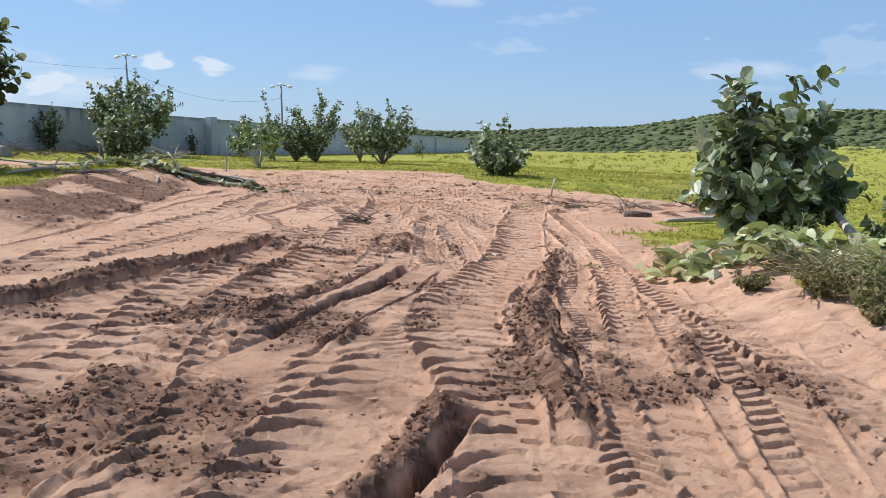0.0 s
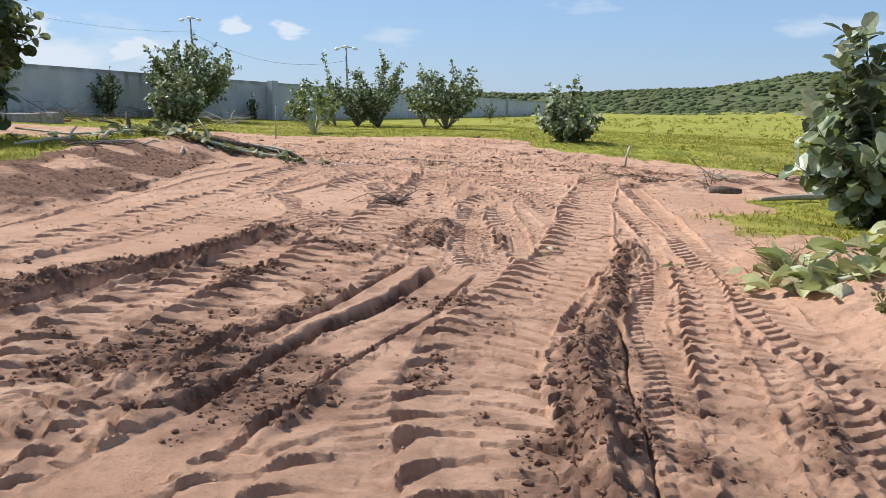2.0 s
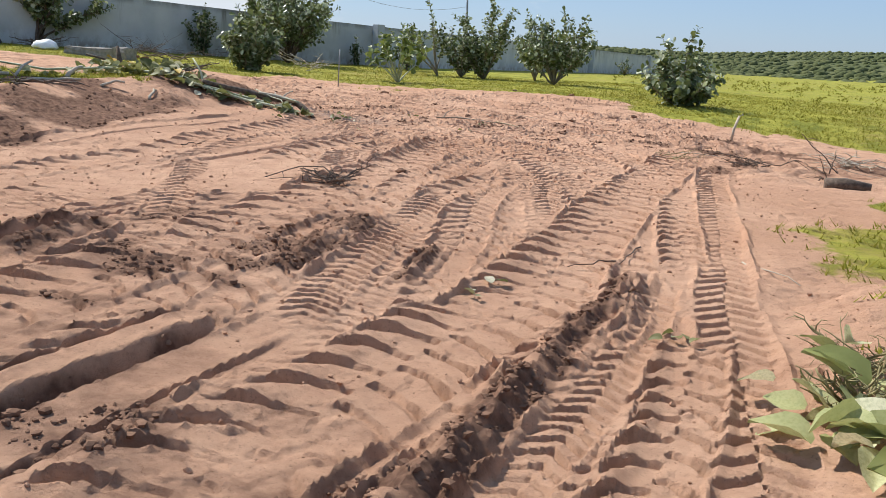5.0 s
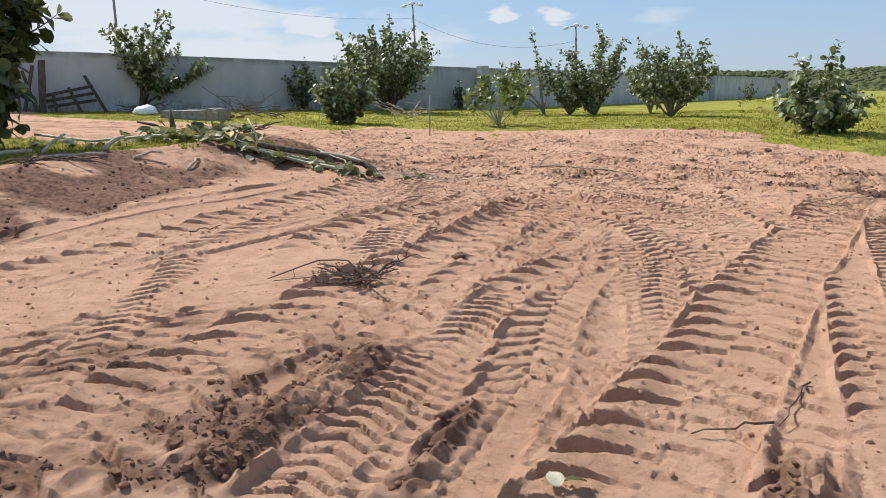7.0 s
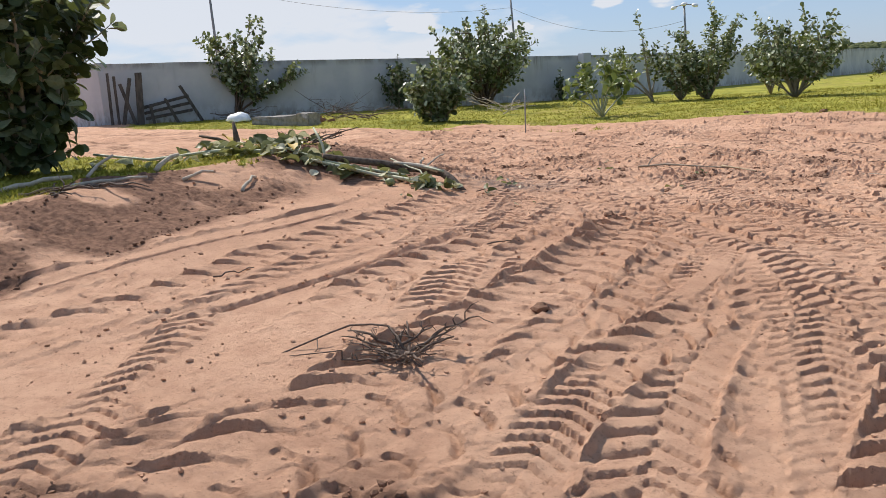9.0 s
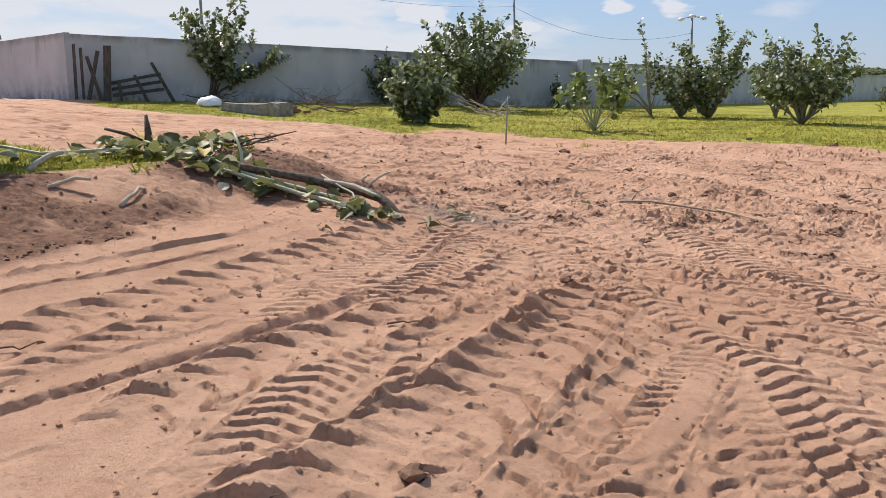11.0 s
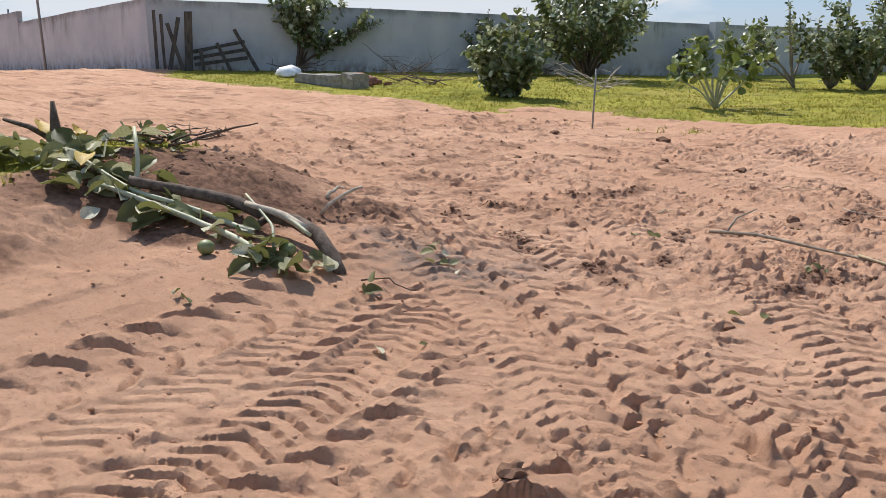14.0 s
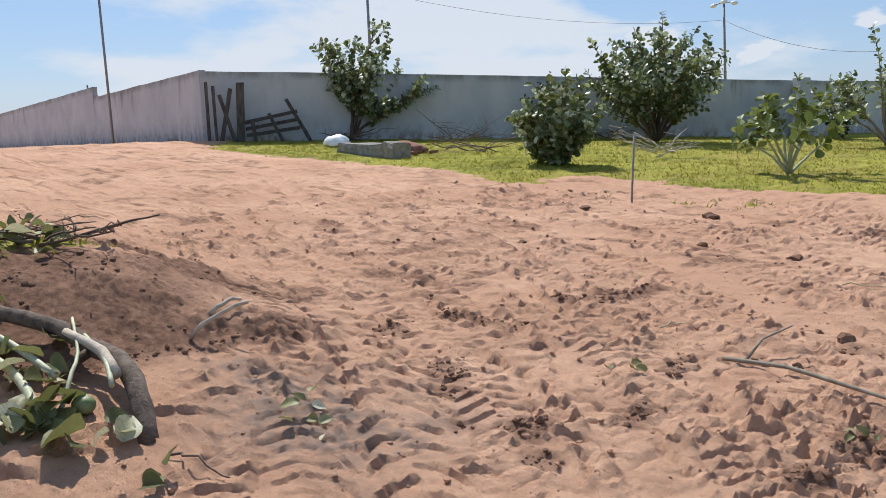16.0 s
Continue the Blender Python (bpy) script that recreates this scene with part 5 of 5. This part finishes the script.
    single("fruit", (v / np.abs(v).max(0) * np.array([0.06, 0.055, 0.048]), f), FRUIT, fx, fy, float(gz(fx, fy)) + 0.045, "green round milkweed fruit beside the fallen trunk", "fruit")
    for lx, ly, n, size in ((-3.98, 17.57, 7, 0.13), (-3.82, 17.83, 5, 0.14), (-3.4, 17.85, 3, 0.10), (-3.55, 18.7, 4, 0.08)):
        lz = float(gz(lx, ly))
        lit = thing("leaf_litter", lx, ly, lz, "crumpled wilted leaves lying by the fallen trunk", "leaves", "fallen leaves")
        strew(lit, lx, ly, lz, [(lx + rg.normal(0, 0.07), ly + rg.normal(0, 0.06), rg.uniform(0, 0.05)) for _ in range(n)], size, int(900 - 10 * lx), forms=LEAF_FORMS_LIMP)
    for x, y, ln, az, r, lift in ((-5.42, 16.03, 0.42, 110, 0.022, 0.1), (-6.0, 15.75, 0.35, 60, 0.02, 0.05), (-7.1, 15.4, 0.45, 100, 0.022, 0.2), (-6.7, 14.85, 0.9, 20, 0.022, 0.05), (-4.75, 18.75, 0.35, 70, 0.016, 0.18), (-4.95, 19.0, 0.3, 110, 0.016, 0.03), (-6.9, 16.2, 0.4, 95, 0.035, 0.15), (-7.6, 14.7, 0.8, 25, 0.03, 0.1)):
        a = radians(az)
        single("stick", tube(curve((0, 0, 0.0), (ln * math.cos(a), ln * math.sin(a), lift), 0.03, 6, 0.012, int(x * -100)), (r, r * 0.7), 7, 0.1), DEADWOOD, x, y, float(gz(x, y)) + r * 0.5, "pale peeled stick stuck in the soil bank", "stick", "peeled sticks")
    brushwood("brushwood", -6.4, 14.4, 0.5, 0.08, 4, 86, BARK_DARK, "dark branches half buried in the bank", 0.02, flat=0.05, spin=0.1)
    brushwood("brushwood", -6.5, 18.6, 0.42, 0.25, 12, 87, BARK_DARK, "dark roots and sticks tangled in turned soil", 0.014, flat=0.3)


def glide_rel(pts):
    """A smooth line through points in space."""
    p = np.array(pts, float)
    flat = glide(p[:, :2], 0.1)
    s = np.concatenate([[0], np.cumsum(np.linalg.norm(np.diff(p[:, :2], axis=0), axis=1))])
    t = np.concatenate([[0], np.cumsum(np.linalg.norm(np.diff(flat, axis=0), axis=1))])
    return np.column_stack([flat, np.interp(t * s[-1] / t[-1], s, p[:, 2])])


felled_heap()


# ---- the cut branches on the sandy rim ----
def rim_heap():
    ox, oy = 3.2, 8.0
    oz = float(gz(ox, oy))
    rg = np.random.default_rng(91)
    ob = thing("cut_branch_heap", ox, oy, oz, "row of cut milkweed branches with large wilted leaves", "branch heap")
    for k in range(12):
        x, y = 2.5 + 0.22 * k, 8.7 - 0.05 * k + rg.normal(0, 0.25)
        az = rg.uniform(-0.6, 0.5)
        part("stem", tube(glide_rel(rel(ox, oy, oz, [(x, y, 0.05), (x + 0.5 * math.cos(az), y + 0.5 * math.sin(az), 0.16), (x + 1.0 * math.cos(az), y + 1.0 * math.sin(az), 0.14)])), (0.022, 0.014), 7, 0.08, k), STEM, ob, "pale green-white stem")
    spots = []
    for _ in range(270):
        t = rg.uniform(0, 1)
        spots.append((2.35 + 2.9 * t + rg.normal(0, 0.1), 8.75 - 0.9 * t + rg.normal(0, 0.30), rg.uniform(0.0, 0.36) * min(1, 0.3 + 2 * t)))
    strew(ob, ox, oy, oz, spots, 0.21, 92)
    for k, (x, y, r, h, sd) in enumerate(((2.55, 8.95, 0.18, 0.2, 1), (2.6, 9.4, 0.18, 0.22, 2), (3.3, 6.9, 0.5, 0.32, 3), (3.7, 6.3, 0.5, 0.35, 4), (4.2, 7.1, 0.5, 0.35, 5), (3.5, 7.6, 0.35, 0.28, 6))):
        brushwood("dry_weed", x, y, r, h, 34, 93 + sd, DRY_WEED, "dry tangled weed on the sandy rim", 0.007, "dry weeds", flat=1.0)
    lo = glide_rel([(0, 0, 0.09), (0.6, 0.25, 0.11), (1.6, 0.75, 0.10)])
    single("log", tube(lo, (0.035, 0.052, 0.048), 10, 0.08, 7), DEADWOOD, 4.2, 15.75, float(gz(4.2, 15.75)) - 0.03, "bleached straight log lying on the grass", "log", "logs")
    single("log", tube([(0, 0, 0.75), (-0.3, -1.2, 0.55), (-0.55, -2.4, 0.32), (-0.75, -3.2, 0.1)], (0.06, 0.075, 0.08), 10, 0.08, 8), DEADWOOD, 6.5, 14.6, float(gz(6.5, 14.6)), "grey log leaning out of the shrub", "log", "logs")
    single("log", tube([(0, 0, 0.18), (-0.12, -0.6, 0.14), (-0.2, -1.2, 0.08)], (0.08, 0.09), 10, 0.08, 9), DEADWOOD, 5.25, 12.9, float(gz(5.25, 12.9)), "short grey sawn log in the weeds", "log", "logs")
    single("log", tube([(0, 0, 0.06), (0.25, 0.02, 0.08), (0.55, -0.02, 0.06)], (0.09, 0.1, 0.07), 9, 0.2, 10), BARK_DARK, 3.75, 17.35, float(gz(3.75, 17.35)) - 0.02, "short dark rotten log on bare soil", "log", "logs")


rim_heap()
brushwood("brushwood", 2.9, 18.3, 0.5, 0.14, 14, 111, TWIG, "scatter of dry twigs on turned soil", 0.008, flat=0.15)
brushwood("brushwood", 4.4, 19.5, 0.6, 0.25, 14, 112, DEADWOOD, "scatter of pale dry sticks on turned soil", 0.011, flat=0.25)
brushwood("brushwood", 6.0, 20.6, 0.6, 0.25, 10, 113, TWIG, "dark dry sticks at the edge of the grass", 0.013, flat=0.3)
brushwood("brushwood", 1.75, 18.7, 0.4, 0.16, 8, 114, DRY_WEED, "small tuft of dry weed on the soil", 0.006, flat=0.6)
brushwood("brushwood", 3.9, 17.9, 0.35, 0.5, 5, 115, TWIG, "dark forked twigs standing in the soil", 0.012, flat=1.2)

# the heap of thin roots on the smooth sand, with its long bowed twig
brushwood("twig_heap", -1.21, 12.58, 0.20, 0.14, 24, 121, TWIG, "small heap of thin dry roots on smooth sand", 0.008, "", flat=0.35)
single("twig", merge([tube(glide_rel([(0, 0, 0.05), (-0.15, 0.1, 0.13), (-0.38, 0.08, 0.12), (-0.62, -0.2, 0.03)]), (0.007, 0.004), 6, 0.1), tube([(-0.5, -0.05, 0.07), (-0.46, -0.1, 0.04), (-0.48, -0.16, 0.005)], (0.004, 0.002), 5), tube([(0, -0.02, 0.06), (-0.25, -0.12, 0.06), (-0.55, -0.22, 0.03)], (0.005, 0.003), 5)]), TWIG, -1.21, 12.58, float(gz(-1.21, 12.58)), "long thin twig bowed over the sand", "twig")

# ---- sticks, stakes and single pieces ----
rod("stake", -6.93, 26.88, 0.98, 0.016, STEEL, "thin rusty metal stake driven into the soil", "stake", (0.03, 0.02))
single("stick", tube([(0, 0, -0.05), (0.03, 0.05, 0.22), (0.10, 0.1, 0.46), (0.17, 0.12, 0.5)], (0.026, 0.02), 8, 0.08), DEADWOOD, 2.88, 22.6, float(gz(2.88, 22.6)), "pale crooked stick standing in the soil", "stick", "standing sticks")


def long_branch():
    x, y = -2.58, 21.1
    z = float(gz(x, y))
    ob = thing("branch", x, y, z, "long thin peeled branch lying on the tracks", "branch")
    line = glide_rel(rel(x, y, z, [(-2.6, 21.12, 0.03), (-2.2, 21.1, 0.045), (-1.7, 21.0, 0.045), (-1.15, 20.88, 0.03)]))
    part("shaft", tube(line, (0.014, 0.012, 0.008), 8, 0.12, 3), BARK, ob)
    part("side_shoot", tube(rel(x, y, z, [(-2.45, 21.12, 0.04), (-2.48, 21.4, 0.10), (-2.38, 21.6, 0.13)]), (0.010, 0.005), 6, 0.1), BARK, ob)
    part("tip", tube(glide_rel(rel(x, y, z, [(-1.4, 20.93, 0.04), (-1.1, 20.82, 0.04), (-0.85, 20.7, 0.03)])), (0.012, 0.006), 6), STRAW, ob, "straw-yellow tip")


long_branch()


def clod(x, y, r, seed, material=CLOD):
    v, f = lump(0.8 * r, 0.36, seed, 2, 0.6)
    single("clod", (v, f), material, x, y, float(gz(x, y)) + 0.15 * r, "dark angular clod of moist soil on the track", "clod", "clods", smooth=False)


for k, (x, y, r) in enumerate(((-2.2, 22.0, 0.085), (-0.89, 13.55, 0.06), (-5.45, 26.4, 0.11), (-2.9, 31.1, 0.10), (-1.02, 29.7, 0.12), (-7.1, 26.0, 0.07), (-4.6, 24.6, 0.07), (-0.3, 23.6, 0.08), (-3.6, 24.6, 0.08), (-1.4, 26.2, 0.09), (0.9, 25.6, 0.08), (-8.4, 27.4, 0.07), (-6.0, 23.3, 0.05), (1.0, 22.1, 0.06), (-1.62, 18.95, 0.06), (-1.5, 16.6, 0.06), (-0.6, 21.6, 0.07), (-2.3, 24.0, 0.06))):
    clod(x, y, r, 130 + k)


def straws():
    rg = np.random.default_rng(141)
    for x, y, ln, az, material in ((1.57, 12.05, 0.62, 258, TWIG), (2.32, 11.95, 0.75, 295, DEADWOOD), (1.42, 11.4, 0.35, 200, TWIG), (-2.0, 22.9, 0.5, 350, DEADWOOD), (-1.6, 23.4, 0.6, 10, DEADWOOD), (0.2, 20.6, 0.5, 340, DEADWOOD), (1.9, 19.4, 0.9, 350, DEADWOOD), (3.6, 18.7, 1.1, 340, DEADWOOD), (-2.8, 23.6, 0.4, 20, STRAW), (-3.2, 21.4, 0.3, 80, STRAW), (-0.2, 24.6, 0.6, 330, TWIG), (-3.6, 18.0, 0.4, 10, TWIG), (-1.9, 14.9, 0.25, 30, TWIG), (-3.3, 13.4, 0.3, 60, TWIG), (0.3, 22.2, 0.7, 355, TWIG), (2.3, 20.6, 0.6, 15, TWIG)):
        a = radians(az)
        e = (x + ln * math.cos(a), y + ln * math.sin(a))
        z = float(gz(x, y))
        single("twig", tube(curve((0, 0, 0.015), (e[0] - x, e[1] - y, float(gz(*e)) - z + 0.02), 0.02 * ln, 7, 0.012, int(abs(x) * 90)), (0.0065, 0.003), 6, 0.15), material, x, y, z, "thin dry twig lying on the sand", "twig", "twigs on the sand")
    for x, y, n, s in ((0.68, 10.35, 3, 0.08), (1.81, 9.95, 5, 0.09), (-2.85, 20.45, 4, 0.09), (-3.4, 18.7, 4, 0.09), (-1.5, 20.4, 4, 0.09), (-2.7, 17.35, 2, 0.10), (-1.6, 19.1, 2, 0.1), (0.72, 10.58, 2, 0.1), (-3.9, 16.9, 2, 0.1)):
        z = float(gz(x, y))
        ob = thing("leaf_litter", x, y, z, "few torn wilted leaves lying on the sand", "leaves", "fallen leaves")
        strew(ob, x, y, z, [(x + rg.normal(0, 0.08), y + rg.normal(0, 0.06), 0) for _ in range(n)], s * 0.8, int(1000 + 10 * x), forms=LEAF_FORMS_LIMP)


straws()


# ---- crumbs of soil, green cover and weeds: beyond count ----
def crumbs():
    rg = np.random.default_rng(151)
    forms = [lump(1, 0.35, k, 1, 0.8) for k in range(9)]
    for name, material, lo, hi, count, label in (("soil_crumbs", CLOD, 0.5, 2, 12000, "dark crumbs of freshly turned moist soil"), ("sand_crumbs", CLOD_DRY, -1, 0.35, 4500, "pale crumbs of dry sandy soil"), ("scattered_crumbs", CLOD_DRY, -1, 0.6, 2400, "small reddish crumbs scattered over the dry soil")):
        pieces, tries = [], 0
        while len(pieces) < count and tries < 200000:
            tries += 1
            x, y = (rg.uniform(-4.7, 2.9), rg.uniform(2, 23)) if rg.uniform() < (0.15 if name == "scattered_crumbs" else 0.85) else (rg.uniform(-11, 3.5), rg.uniform(10, 28))
            i, j = np.searchsorted(XS, x), np.searchsorted(YS, y)
            if not lo < MOIST_SHADE[i, j] < hi or COVER[i, j] > 0.4:
                continue
            v, f = forms[tries % 9]
            s = (0.006 + 0.018 * rg.uniform() ** 4) * (0.85 if name == "scattered_crumbs" else 1 if lo > 0 else 0.7)
            a = rg.uniform(0, 6.28)
            c, d = math.cos(a), math.sin(a)
            pieces.append((v * s @ np.array([[c, d, 0], [-d, c, 0], [0, 0, 1]]) + np.array([x, y, GZ[i, j] + 0.4 * s]), f))
        single(name, merge(pieces), material, 0, 0, 0, label, "soil", smooth=False, kind="stuff")


def greenery():
    rg = np.random.default_rng(161)
    n = 85000
    x = np.concatenate([rg.uniform(-24, 14, n), 2.6 + 18 * rg.uniform(0, 1, n // 3) ** 1.7, -6 - 12 * rg.uniform(0, 1, n // 4) ** 1.6])
    y = np.concatenate([24 + 24 * rg.uniform(0, 1, n) ** 1.3, rg.uniform(4, 26, n // 3), rg.uniform(10.5, 19.8, n // 4)])
    c = cover_at(x, y)
    keep = (c + rg.uniform(-0.55, 0.30, len(x)) > 0.40) & (lattice(x, y, 1.2, 61) + rg.uniform(-0.8, 0.8, len(x)) > -0.35)
    x, y = x[keep], y[keep]
    z = gz(x, y)
    k = len(x)
    az = rg.uniform(0, 6.28, (k, 3))
    up = rg.uniform(0.35, 1.2, (k, 3))
    axis = np.stack([np.cos(az), np.sin(az), up], -1).reshape(-1, 3)
    base = np.repeat(np.stack([x, y, z - 0.005], -1), 3, 0) + rg.normal(0, 0.02, (3 * k, 3)) * np.array([1, 1, 0])
    size = np.repeat(rg.uniform(0.03, 0.085, k), 3) * rg.uniform(0.6, 1.2, 3 * k)
    s = np.cross(axis, np.array([0, 0, 1.0]))
    s /= np.linalg.norm(s, axis=1, keepdims=True)
    w = size[:, None] * 0.30
    tip = base + axis * size[:, None]
    v = np.stack([base - s * w * 0.5, base + s * w * 0.5, tip], 1).reshape(-1, 3)
    me = bpy.data.meshes.new("grass")
    me.vertices.add(len(v))
    me.vertices.foreach_set("co", v.astype(np.float32).ravel())
    me.loops.add(len(v))
    me.loops.foreach_set("vertex_index", np.arange(len(v), dtype=np.int32))
    me.polygons.add(len(v) // 3)
    me.polygons.foreach_set("loop_start", np.arange(0, len(v), 3, dtype=np.int32))
    me.update(calc_edges=True)
    me.materials.append(GRASS)
    tagged(new("grass", me), "low yellow-green creeping cover over the field", "grass", kind="stuff")
    # taller weeds across the far field
    b, a, f, sz = [], [], [], []
    for _ in range(620):
        r = 26 + 120 * rg.uniform(0, 1) ** 0.8
        t = rg.uniform(-0.05, 0.52)
        px, py = r * math.sin(t) + 1, r * math.cos(t)
        if cover_at(np.array(px), np.array(py)) < 0.9:
            continue
        pz = float(gz(px, py))
        hgt = rg.uniform(0.08, 0.26) * (1 + r / 160)
        for _ in range(12):
            b.append((px + rg.normal(0, hgt * 0.5), py + rg.normal(0, hgt * 0.5), pz + rg.uniform(0, hgt * 0.7)))
            a.append((rg.normal(0, 0.7), rg.normal(0, 0.7), rg.uniform(0.4, 1)))
            f.append((rg.normal(0, 1), rg.normal(0, 1), 0.6))
            sz.append(rg.uniform(0.06, 0.13) * (0.6 + r / 110))
    single("weeds", leaves(b, a, f, sz, 0.6), GRASS, 0, 0, 0, "scattered taller weeds in the green field", "weeds", smooth=False, kind="stuff")


crumbs()
greenery()
